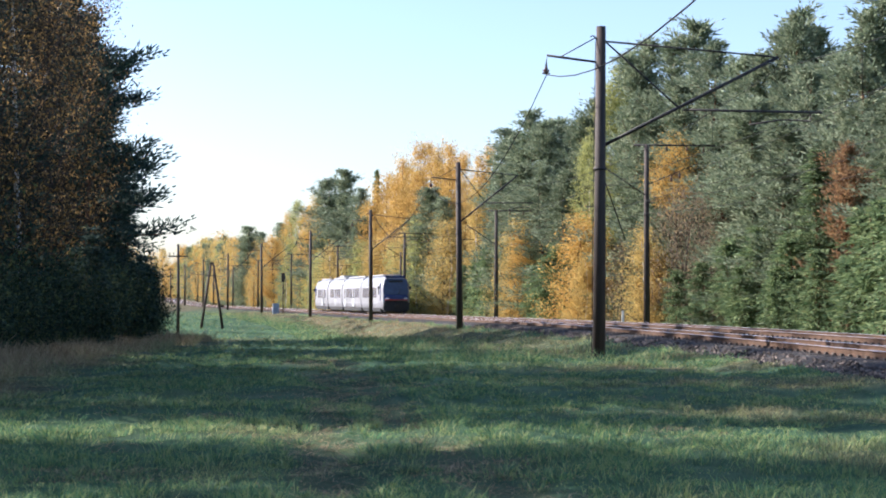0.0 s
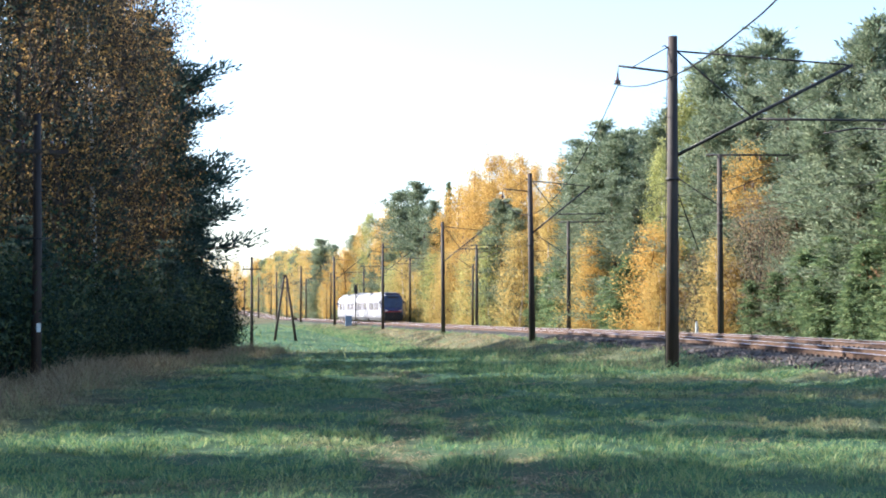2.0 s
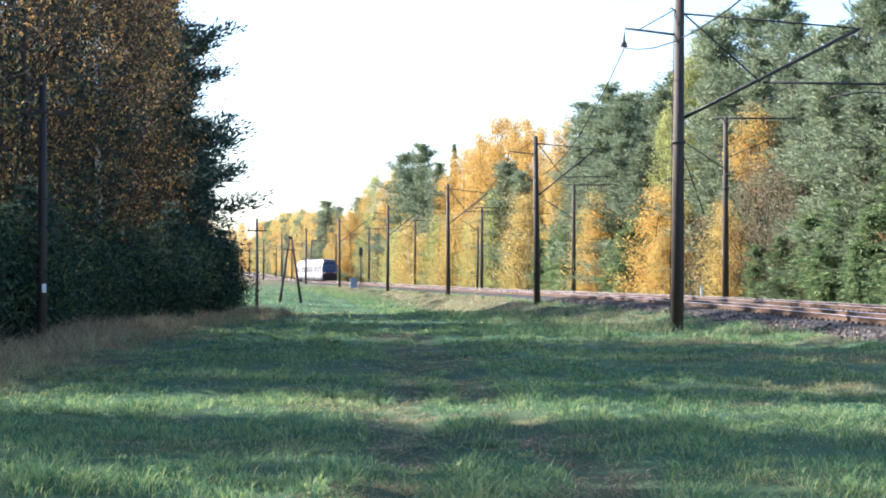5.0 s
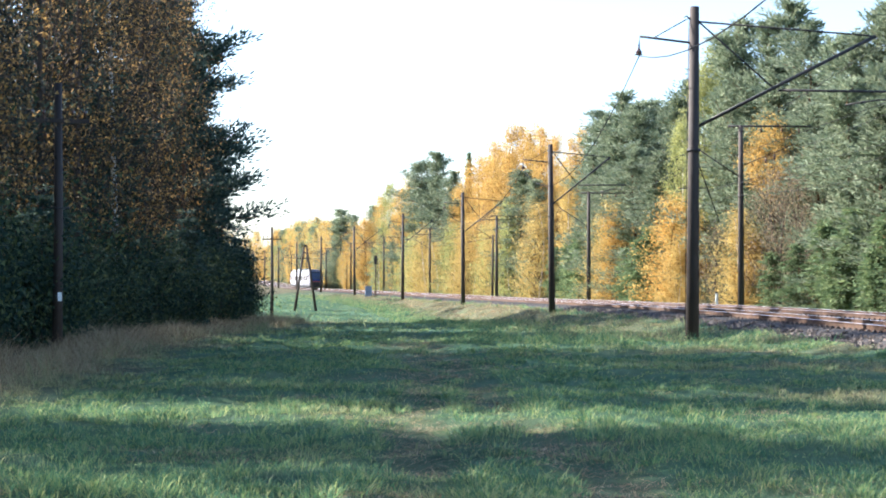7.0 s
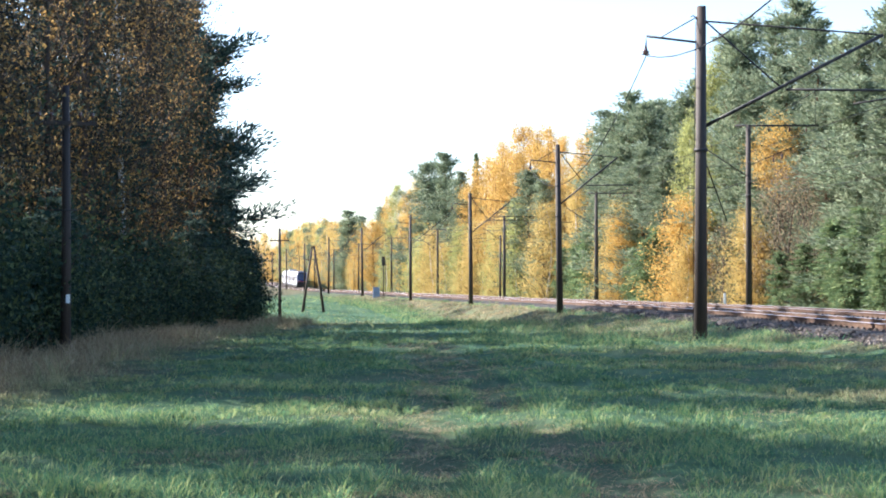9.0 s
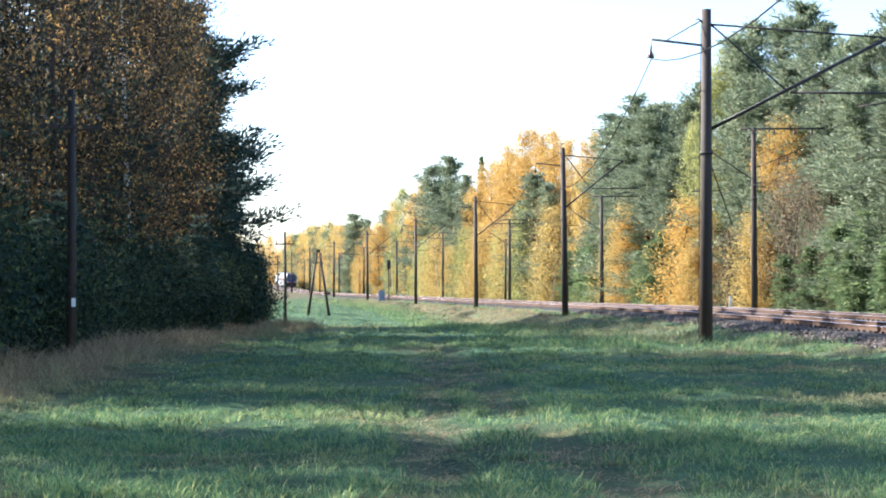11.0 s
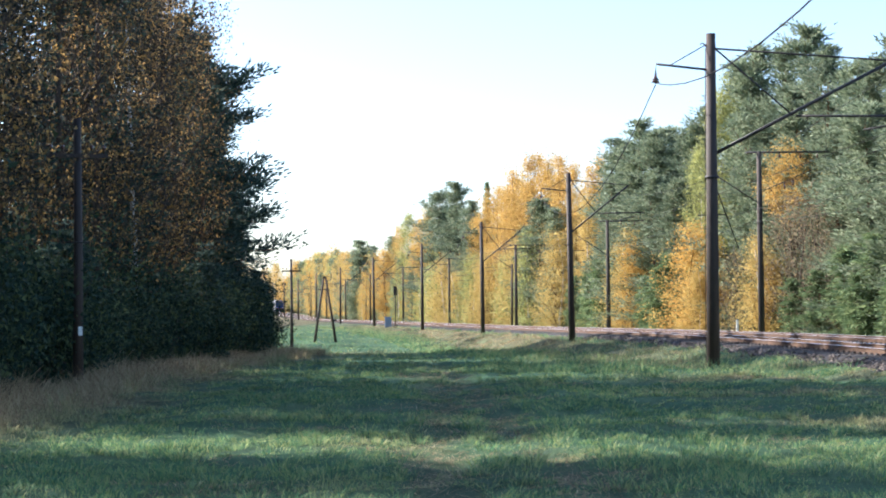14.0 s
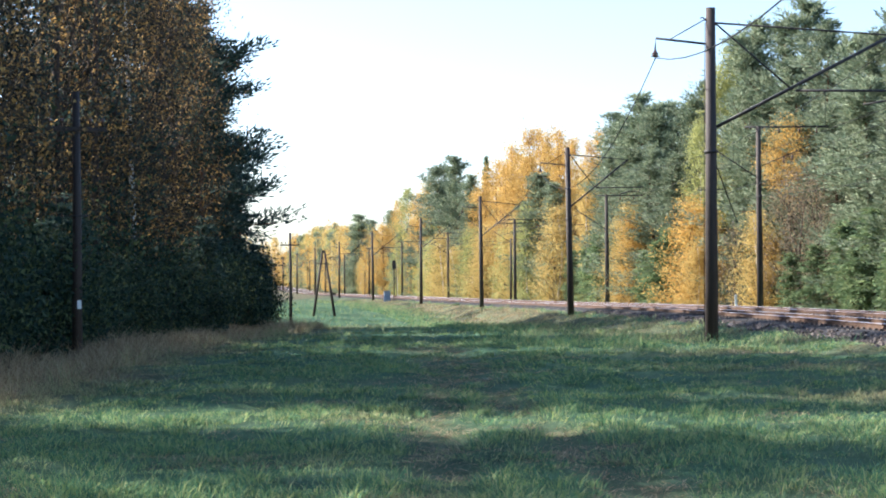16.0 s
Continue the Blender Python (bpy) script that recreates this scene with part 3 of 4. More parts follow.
def build_wires():
    feeder, carrier = bmesh.new(), bmesh.new()
    pts_f, sets = [], {NEAR: [], FAR: []}
    for y, d, reach, lean, tall in MASTS:
        p = on_line(y, d - 1.57)
        pts_f.append(Vector((p.x + tall * math.tan(radians(lean)), p.y, tall - 1.4)))
    for a, b in zip(pts_f, pts_f[1:]):
        add_tube(feeder, sag_line(a, b, 2.1), 0.015 if a.y < 100 else 0.02, None, 5)
    tagged(new("feeder_wire", bm_mesh("feeder_wire", feeder, M_WIRE)), "thin sagging feeder wire hung from the mast arms", "wire", kind="structure")
    for axis in (NEAR, FAR):
        bm = bmesh.new()
        for (y0, *_), (y1, *_) in zip(MASTS, MASTS[1:]):
            a, b = on_line(y0, axis, 7.75), on_line(y1, axis, 7.75)
            c, e = on_line(y0, axis, 6.1), on_line(y1, axis, 6.1)
            thick = 0.009 if y0 < 100 else 0.014
            top, low = sag_line(a, b, 0.9), sag_line(c, e, 0.05)
            add_tube(bm, top, thick, None, 5)
            add_tube(bm, low, thick, None, 5)
            if y0 < 150:
                for i in (2, 4, 6, 8, 10, 12):
                    add_tube(bm, [top[i], low[i]], 0.006, None, 4)
        tagged(new("contact_wire", bm_mesh("contact_wire", bm, M_WIRE)), "overhead contact wire with its carrier and droppers", "wire", kind="structure")
    bm = bmesh.new()
    for zz in (6.9, 6.2):
        for (y0, d0, h0), (y1, d1, h1) in zip(RIGHT[:5], RIGHT[1:6]):
            add_tube(bm, sag_line(on_line(y0, d0 - 0.4, zz), on_line(y1, d1 - 0.4, zz), 0.6), 0.01, None, 5)
    tagged(new("line_wire", bm_mesh("line_wire", bm, M_WIRE)), "thin line wires along the masts by the wood", "wire", kind="structure")


def bm_mesh(name, bm, mat):
    me = bpy.data.meshes.new(name)
    bm.to_mesh(me)
    bm.free()
    me.materials.append(mat)
    return me


def ground_at(x, y):
    return float(ground_z(x, y))


def build_line_pole(x, y, height, plate, turn):
    """A wooden line pole with a crossarm and pin insulators."""
    z = ground_at(x, y) - 0.2
    p = thing("line_pole", pose(x, y, z, 0, 0, turn), "old dark wooden line pole with a short crossarm", "utility pole", "line poles along the wood")
    part("pole", tube([(0, 0, 0), (0.02, 0, height * 0.5), (0, 0, height + 0.2)], 0.135, 0.09, 12), M_POLE, p)
    part("crossarm", box((0, -0.1, height - 0.75), (1.5, 0.09, 0.1), 0.01), M_POLE, p)
    for s in (-0.65, -0.35, 0.35, 0.65):
        i = part("insulator", lathe([(0.012, 0), (0.012, 0.1), (0.045, 0.12), (0.05, 0.17), (0.03, 0.22)], 8), M_PORC, p)
        i.matrix_basis = pose(s, -0.1, height - 0.7)
    part("lower_bracket", tube([(-0.3, -0.1, height - 2.9), (0.3, -0.1, height - 2.9)], 0.02), M_STEEL, p)
    if plate:
        part("plate", box((0.05, -0.15, 1.55), (0.1, 0.02, 0.22), 0.005), M_PLATE, p, "small white plate nailed to the pole")
    return p


def build_a_frame(x, y, height):
    z = ground_at(x, y) - 0.2
    p = thing("a_frame_pole", pose(x, y, z), "old dark wooden a-shaped end pole of a line", "utility pole")
    for s in (-1, 1):
        part("leg", tube([(s * 1.0, 0, 0), (s * 0.08, 0, height + 0.2)], 0.135, 0.09, 12), M_POLE, p)
    part("crossarm", box((0, -0.14, height - 1.0), (1.0, 0.09, 0.1), 0.01), M_POLE, p)
    part("cap", box((0, 0, height + 0.1), (0.36, 0.22, 0.2), 0.03), M_POLE, p)
    part("switch_box", box((0.98, -0.17, 2.2), (0.3, 0.18, 0.2), 0.02), M_STEEL, p)
    return p


def build_signal():
    p = on_line(STEP * 4.67, 0.4)
    z = ground_at(p.x, p.y) - 0.05
    s = thing("railway_signal", pose(p.x + 0.5, p.y, z, 0, 0, 8), "slim dark railway signal mast seen from its back", "railway signal")
    part("post", tube([(0, 0, 0), (0, 0, 5.4)], 0.09, 0.08, 10), M_GREYPOLE, s)
    part("head", box((0, 0, 4.9), (0.42, 0.3, 1.2), 0.05), M_STEEL, s, "black signal head")
    part("ladder", box((0.3, 0.3, 2.6), (0.06, 0.3, 5.0), 0.01), M_GREYPOLE, s)
    part("foot", box((0, 0, 0.12), (0.6, 0.6, 0.24), 0.04), M_SLEEPER, s, "concrete foot")
    c = thing("relay_cabinet", pose(p.x - 0.35, p.y - 1.2, z - 0.2, 0, 0, 8), "blue-grey steel relay cabinet on the railway bank", "cabinet")
    part("body", box((0, 0, 0.85), (0.85, 0.6, 1.4), 0.03), M_CABINET, c)
    part("lid", box((0, 0, 1.6), (0.95, 0.7, 0.09), 0.02), M_CABINET, c)
    part("door", box((0, -0.31, 0.85), (0.72, 0.03, 1.2), 0.01), M_CABINET, c)
    part("plinth", box((0, 0, 0.1), (0.95, 0.7, 0.25), 0.02), M_SLEEPER, c, "concrete plinth")


def build_marker():
    p = on_line(STEP * 2.06, 10.2)
    m = thing("marker_post", pose(p.x, p.y, ground_at(p.x, p.y)), "short white marker post beside the far track", "marker post")
    part("post", box((0, 0, 0.45), (0.14, 0.14, 1.1), 0.02), M_PLATE, m)
    part("cap", box((0, 0, 1.02), (0.18, 0.18, 0.06), 0.015), M_STEEL, m)


for y, d, reach, lean, tall in MASTS:
    build_mast(y, d, reach, lean, False, tall)
for y, d, tall in RIGHT:
    build_mast(y, d, 3.4, 0.15, True, tall)
build_wires()
for x, y, h, plate, turn in ((-11.82, 40.0, 6.65, True, 20), (-18.0, 91.0, 7.0, False, 15), (-20.5, 126.8, 7.25, False, 12)):
    build_line_pole(x, y, h, plate, turn)
build_a_frame(-21.0, 149.0, 6.0)
build_signal()
build_marker()

# ---- trees ----


def unit(v):
    return v / np.maximum(np.linalg.norm(v, axis=-1, keepdims=True), 1e-6)


def leaves(name, c, way, length, width, mat, r):
    """One kite-shaped leaf or needle spray at each centre, along its way."""
    n = len(c)
    way = unit(way)
    s = unit(np.cross(way, unit(r.normal(0, 1, (n, 3)))))
    l, w = np.reshape(length, (-1, 1)), np.reshape(width, (-1, 1))
    v = np.stack([c - way * l * 0.5 + s * w * 0.5, c + way * l * 0.5, c - way * l * 0.4 - s * w * 0.5], 1)
    return quads(name, v, mat, None, 3)


def trunk_mesh(name, height, r0, limbs, mat, r, bend=0.25, sides=7, every=1):
    bm = bmesh.new()
    k = 7
    ph = r.uniform(0, 6.28, 2)
    pts = [(bend * math.sin(2.4 * i / k + ph[0]) * i / k, bend * math.sin(2.1 * i / k + ph[1]) * i / k, height * i / k) for i in range(k + 1)]
    pts[0] = (0, 0, -0.3)
    add_tube(bm, pts, r0, r0 * 0.12, sides)
    stem = len(bm.faces)
    for a, b, w in limbs[::every]:
        mid = (np.asarray(a) + np.asarray(b)) / 2 + np.array([0, 0, 0.12 * np.linalg.norm(np.asarray(b) - a)]) * r.uniform(-0.6, 0.6)
        add_tube(bm, [a, mid, b], w, w * 0.25, 3, False)
    me = bm_mesh(name, bm, mat)
    if mat is M_BIRCH:
        me.materials.append(M_TWIG)
        me.polygons.foreach_set("material_index", [0 if i < stem else 1 for i in range(len(me.polygons))])
    return me


def conifer(name, label, category, height, radius, low, count, seed, mat, spruce=False, spray=0.34, bare=0.0, layer=1.0):
    """A trunk with whorls of limbs that carry layered tufts of needles, with gaps between the layers."""
    r = np.random.RandomState(seed)
    limbs, tufts = [], []
    z, az = height * low, 0.0
    lean = r.uniform(0, 6.28)
    while z < height * 0.99:
        u = (z - height * low) / (height * (1 - low))
        prof = (1 - u) ** 0.8 if spruce else min(1.0, 0.7 + 1.0 * u) * (1 - u) ** 0.52 * 1.1
        swell = 1.0 + 0.28 * math.sin(z * 1.3 + lean)
        for _ in range(6 if spruce else 5):
            az += 2.4 + r.uniform(-0.5, 0.5)
            if r.uniform() < 0.14 + bare:
                continue
            rad = radius * max(prof, 0.05) * swell * r.uniform(*((0.5, 1.22) if spruce else (0.35, 1.3)))
            rise = rad * (-0.28 + 0.25 * u if spruce else 0.0 + 0.6 * u) + r.uniform(-0.22, 0.22) * rad
            a = np.array([0, 0, z + r.uniform(-0.25, 0.25)])
            out, lat = np.array([math.cos(az), math.sin(az), 0.0]), np.array([-math.sin(az), math.cos(az), 0.0])
            b = a + out * rad + np.array([0, 0, rise])
            limbs.append((a, b, 0.012 + 0.012 * rad))
            k = int(2.5 + rad * 1.7)
            for t in np.linspace(0.3, 1.0, k):
                c = a + (b - a) * t + lat * r.normal(0, 0.2 * rad * (1.25 - 0.7 * t)) + np.array([0, 0, (0.1 if not spruce else -0.06) * rad * t * t])
                tufts.append((c, out, 0.16 + 0.085 * rad + 0.05 * r.uniform()))
        z += layer * (0.46 if spruce else 0.66) * r.uniform(0.7, 1.3) * (1.12 - 0.4 * u)
    m = max(5, count // len(tufts))
    c0 = np.repeat(np.array([t[0] for t in tufts]), m, 0)
    out = np.repeat(np.array([t[1] for t in tufts]), m, 0)
    size = np.repeat(np.array([t[2] for t in tufts]), m)[:, None]
    off = np.clip(r.normal(0, 0.85, c0.shape), -1.7, 1.7)
    c = c0 + off * size * np.array([1.2, 1.2, 0.42 if spruce else 0.72 / layer])
    w = off * np.array([0.8, 0.8, 0.4]) + out * 0.7 + np.array([0, 0, 0.65 if not spruce else -0.2]) + r.normal(0, 0.25, c0.shape)
    ob = thing(name, Matrix(), label, category)
    piece("trunk", trunk_mesh("trunk", height * 0.97, 0.011 * height, limbs, M_BARK, r, every=4 if count < 3000 and height > 8 else 2 if count < 4000 and height > 8 else 1), ob)
    n = len(c)
    piece("crown", leaves("crown", c, w, spray * r.uniform(0.6, 1.3, n), spray * 0.34 * r.uniform(0.7, 1.3, n), mat, r), ob)
    ob["height"], ob["girth"] = height, radius
    return ob


def broadleaf(name, label, category, height, radius, low, count, seed, mat, bark, leaf=0.17, pointed=False, weep=0.0, gappy=0.0):
    """A trunk with rising limbs that end in long uneven bunches of leaves."""
    r = np.random.RandomState(seed)
    limbs, bunches = [], []
    m = max(12, int(24 * (1 - low)))
    az, lean = 0.0, r.uniform(0, 6.28)
    for i in range(m):
        u = (i + r.uniform(0, 1)) / m
        z = height * (low + (1 - low) * u)
        prof = min(1.0, 0.6 + 2.2 * u) * (1 - u) ** 0.58 + 0.03 if pointed else math.sin(math.pi * (0.16 + 0.8 * u)) ** 0.75
        for _ in range(3):
            az += 2.4 + r.uniform(-0.6, 0.6)
            rad = radius * prof * (1 + 0.15 * math.sin(2 * az + lean)) * r.uniform(0.5, 1.08)
            foot = np.array([0, 0, max(height * low * 0.7, z - (0.5 + rad) * r.uniform(0.9, 1.6))])
            tip = np.array([math.cos(az) * rad, math.sin(az) * rad, z - (0.25 * rad if pointed else 0.0)])
            limbs.append((foot, tip, 0.01 + 0.012 * rad))
            for q in (0.6, 0.95):
                if r.uniform() > gappy:
                    bunches.append((foot + (tip - foot) * q + r.normal(0, 0.06 * radius, 3), (tip - foot) / np.linalg.norm(tip - foot), 0.12 + 0.13 * radius * r.uniform(0.5, 1.2)))
    k = max(3, count // len(bunches))
    c0 = np.repeat(np.array([b[0] for b in bunches]), k, 0)
    way = np.repeat(np.array([b[1] for b in bunches]), k, 0)
    size = np.repeat(np.array([b[2] for b in bunches]), k)[:, None]
    c = c0 + np.clip(r.normal(0, 0.85, c0.shape), -1.6, 1.6) * size * np.array([1, 1, 0.8 + weep]) + way * (r.normal(0, 0.9, (len(c0), 1)) * size * 1.2) - np.array([0, 0, weep]) * size
    n = len(c)
    c[:, 2] = np.maximum(c[:, 2], 0.05)
    ob = thing(name, Matrix(), label, category)
    piece("trunk", trunk_mesh("trunk", height * 0.96, 0.0095 * height, limbs, bark, r, 0.4, every=4 if count < 3000 and leaf > 0.25 else 1), ob)
    w = r.normal(0, 1, (n, 3)) + np.array([0, 0, -0.5 - weep])
    piece("crown", leaves("crown", c, w, leaf * r.uniform(0.6, 1.35, n), leaf * 0.75 * r.uniform(0.6, 1.2, n), mat, r), ob)
    ob["height"], ob["girth"] = height, radius
    return ob


def bush(label, height, radius, count, seed, mat, leaf=0.12):
    r = np.random.RandomState(seed)
    limbs, cs = [], []
    for i in range(11):
        az, rad, z = r.uniform(0, 6.28), radius * r.uniform(0.2, 1.0), height * r.uniform(0.45, 1.0)
        tip = np.array([math.cos(az) * rad, math.sin(az) * rad, z])
        limbs.append((np.array([0.1 * math.cos(az), 0.1 * math.sin(az), 0]), tip, 0.022))
        for q in (0.35, 0.6, 0.85, 1.0):
            cs.append(tip * np.array([q ** 0.5, q ** 0.5, q]) + r.normal(0, 1, (count // 44, 3)) * (0.16 + 0.17 * radius))
    c = np.concatenate(cs)
    c[:, 2] = np.maximum(c[:, 2], 0.04)
    n = len(c)
    ob = thing("bush", Matrix(), label, "bush")
    piece("stem", trunk_mesh("stem", height * 0.8, 0.03, limbs, M_TWIG, r, 0.2, 5), ob)
    piece("crown", leaves("crown", c, r.normal(0, 1, (n, 3)) + np.array([0, 0, 0.3]), leaf * r.uniform(0.6, 1.4, n), leaf * 0.6 * r.uniform(0.6, 1.3, n), mat, r), ob)
    return ob


used = set()


def plant(proto, x, y, size, turn, group="", sink=0.05):
    """Sets a tree of a kind at its place, the first one itself and then copies."""
    m = Matrix.Translation((x, y, ground_at(x, y) - sink)) @ pose(0, 0, 0, 0, 0, turn) @ Matrix.Diagonal((size[0], size[0], size[1], 1))
    if proto.name in used:
        ob = copy_thing(proto, Matrix())
        ob.matrix_basis = m
    else:
        used.add(proto.name)
        ob = proto
        ob.matrix_basis = m
    return tagged(ob, group=group)


P_PINE = [conifer("pine_tree", "tall green pine with a bare reddish lower trunk", "tree", 18, 2.3, 0.3, 9000, 61 + i, M_PINE, spray=0.34, bare=0.1, layer=1.05) for i in range(3)]
P_FULL = [conifer("pine_tree", "bushy green pine with branches down to the ground", "tree", 16, 2.5, 0.05, 15000, 71 + i, M_PINE, spray=0.3, layer=(1.1, 1.2, 1.05, 1.15)[i]) for i in range(4)]
P_EDGE = [conifer("pine_tree", "ragged pine with long layered branches, needles coloured dark for the shade", "tree", 14, 3.4, 0.24, 13000, 77 + i, M_SHADE_NEEDLES, spray=0.32, layer=1.5) for i in range(2)]
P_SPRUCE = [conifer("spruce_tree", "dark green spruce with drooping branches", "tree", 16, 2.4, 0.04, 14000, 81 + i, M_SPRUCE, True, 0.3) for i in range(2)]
P_SHADED = [conifer("fir_tree", "conifer of the shaded wood, its needles coloured dark for the shade", "tree", 16, 2.5, 0.1, 12000, 181 + i, M_SHADE_NEEDLES, i == 0, 0.3) for i in range(3)]
P_YOUNG_SHADED = conifer("young_fir", "small young conifer at the wood's edge, needles coloured dark for the shade", "tree", 5, 1.35, 0.02, 4000, 187, M_SHADE_NEEDLES, True, 0.24)
P_SAPLING = [conifer("young_spruce", "small fresh-green young spruce at the wood's edge", "tree", 5, 1.35, 0.02, 4000, 85 + i, M_SPRUCE, True, 0.24) for i in range(2)]
P_RUST = conifer("pine_tree", "pine with rusty dying needles", "tree", 10, 1.8, 0.2, 5000, 88, M_RUST, spray=0.26, bare=0.25)
P_GOLD = [broadleaf("birch_tree", "autumn birch with golden yellow leaves", "tree", 16, 2.4, 0.2, 10000, 91 + i, M_YELLOW, M_BIRCH, 0.19) for i in range(2)]
P_ORANGE = [broadleaf("aspen_tree", "autumn aspen with orange-yellow leaves", "tree", 17, 2.4, 0.22, 14000, 95 + i, M_ORANGE, M_TWIG, 0.16) for i in range(3)]
P_TOP = broadleaf("aspen_tree", "aspen with an orange top over bare grey branches", "tree", 12.5, 2.3, 0.72, 8000, 99, M_ORANGE, M_TWIG, 0.13)
P_BARE = broadleaf("birch_tree", "half-bare birch with a few faded leaves", "tree", 9, 1.7, 0.12, 2600, 101, M_FADED, M_TWIG, 0.13, gappy=0.35)
P_TALL_LIME = broadleaf("birch_tree", "tall birch with yellow-green leaves among the pines", "tree", 17, 1.8, 0.14, 9000, 117, M_LIME, M_BIRCH, 0.18)
P_YOUNG = [broadleaf("young_birch", "young pointed birch with bright yellow leaves", "tree", 7, 1.6, 0.04, 10000, 105 + i, M_YELLOW, M_BIRCH, 0.10, pointed=True) for i in range(2)]
P_LIME = [broadleaf("young_birch", "young pointed birch with yellow-green leaves", "tree", 7, 1.7, 0.04, 5600, 109 + i, M_LIME, M_BIRCH, 0.14, pointed=True) for i in range(2)]
P_FIRE = broadleaf("young_aspen", "young aspen with orange leaves", "tree", 7, 1.7, 0.05, 12000, 113, M_ORANGE, M_TWIG, 0.10, pointed=True)
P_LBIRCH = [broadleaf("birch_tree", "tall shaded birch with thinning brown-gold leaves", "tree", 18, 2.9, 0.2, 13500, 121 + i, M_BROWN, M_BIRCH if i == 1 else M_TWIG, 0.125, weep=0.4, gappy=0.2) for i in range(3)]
P_BUSH = [bush("dense bush at the edge of the wood, leaves coloured dark for shade", 2.6, 1.5, 3300, 131 + i, M_BUSH, 0.12) for i in range(3)]
P_SHRUB = [bush("low shrub with yellow-brown autumn leaves", 2.2, 1.3, 2600, 135 + i, M_LIME, 0.11) for i in range(2)]
# the second and third rows, seen between the first
B_PINE = [conifer("pine_tree", "tall green pine deep in the wood", "tree", 18, 2.9, 0.12, 4600, 157 + i, M_PINE, spray=0.5) for i in range(2)]
# light kinds for the far part of the wood
F_PINE = [conifer("conifer_tree", "distant green conifer in a mixed wood", "tree", 17, 2.7, 0.06, 3000, 141 + i, M_PINE, spray=0.6) for i in range(2)]
F_GOLD = [broadleaf("birch_tree", "distant birch with golden leaves in a mixed wood", "tree", 16, 3.0, 0.1, 2000, 145 + i, M_YELLOW, M_BIRCH, 0.34) for i in range(2)]
F_LIME = [broadleaf("birch_tree", "distant birch with yellow-green leaves in a mixed wood", "tree", 15, 3.0, 0.08, 2000, 149 + i, M_LIME, M_BIRCH, 0.34) for i in range(2)]
F_ORANGE = [broadleaf("aspen_tree", "distant aspen with orange leaves in a mixed wood", "tree", 16, 3.0, 0.1, 2000, 153 + i, M_ORANGE, M_TWIG, 0.34) for i in range(2)]

rnd = random.Random(7)


KINDS = {"full": P_FULL, "pine": P_PINE, "spruce": P_SPRUCE, "orange": P_ORANGE, "gold": P_GOLD, "tall_lime": [P_TALL_LIME], "young": P_YOUNG, "ylime": P_LIME, "fire": [P_FIRE], "sap": P_SAPLING, "bare": [P_BARE], "rust": [P_RUST]}
# trees of the wood's edge beyond the tracks, stretch by stretch: kind, mast count along the line, offset, height, crown radius
EDGE_NEAR = [
    ("pine", 2.53, 18.0, 21.7, 3.1), ("full", 2.51, 16.8, 20.4, 3.3), ("pine", 2.47, 19.0, 21.7, 3.1), ("pine", 2.43, 20.0, 22.5, 3.0), ("pine", 2.20, 18.0, 19.0, 3.1),
    ("full", 2.08, 18.0, 17.4, 3.1), ("full", 1.95, 17.0, 16.6, 2.8), ("full", 1.89, 15.5, 13.6, 3.3), ("full", 1.93, 18.0, 17.8, 2.6), ("pine", 1.90, 18.5, 18.7, 2.6),
    ("pine", 1.93, 20.0, 18.0, 2.4), ("full", 1.75, 15.2, 11.6, 3.2), ("full", 1.75, 16.5, 14.5, 2.8), ("full", 1.66, 16.5, 14.7, 2.7), ("full", 1.61, 17.0, 16.3, 2.8),
    ("full", 1.61, 18.0, 17.1, 2.9), ("rust", 1.56, 15.0, 9.8, 1.6), ("spruce", 1.62, 14.6, 9.6, 2.3), ("full", 1.44, 15.0, 11.2, 2.5), ("full", 2.08, 16.6, 13.2, 2.8),
    ("pine", 2.26, 16.5, 17.2, 3.0), ("full", 2.46, 17.5, 16.4, 3.0), ("spruce", 1.43, 16.0, 14.6, 2.2), ("full", 1.36, 16.0, 14.9, 2.4),
]
EDGE_MID = [
    ("pine", 3.60, 18.0, 18.9, 3.0), ("full", 3.43, 17.0, 19.8, 3.7), ("full", 3.27, 17.0, 20.9, 4.0), ("full", 3.10, 16.5, 18.7, 3.3), ("full", 3.14, 18.0, 19.4, 3.5),
    ("pine", 3.11, 19.0, 19.0, 3.2), ("full", 2.86, 17.0, 18.0, 2.9), ("full", 2.85, 18.0, 19.3, 2.9), ("pine", 3.34, 15.0, 15.5, 2.4), ("full", 3.16, 15.0, 15.4, 3.7),
    ("full", 3.00, 15.2, 14.3, 3.8), ("full", 2.87, 15.5, 13.3, 3.2), ("tall_lime", 2.63, 17.0, 20.7, 2.0), ("tall_lime", 2.72, 15.6, 15.5, 1.4), ("full", 2.73, 19.0, 22.5, 2.8),
    ("tall_lime", 2.62, 16.0, 18.5, 1.4),
]
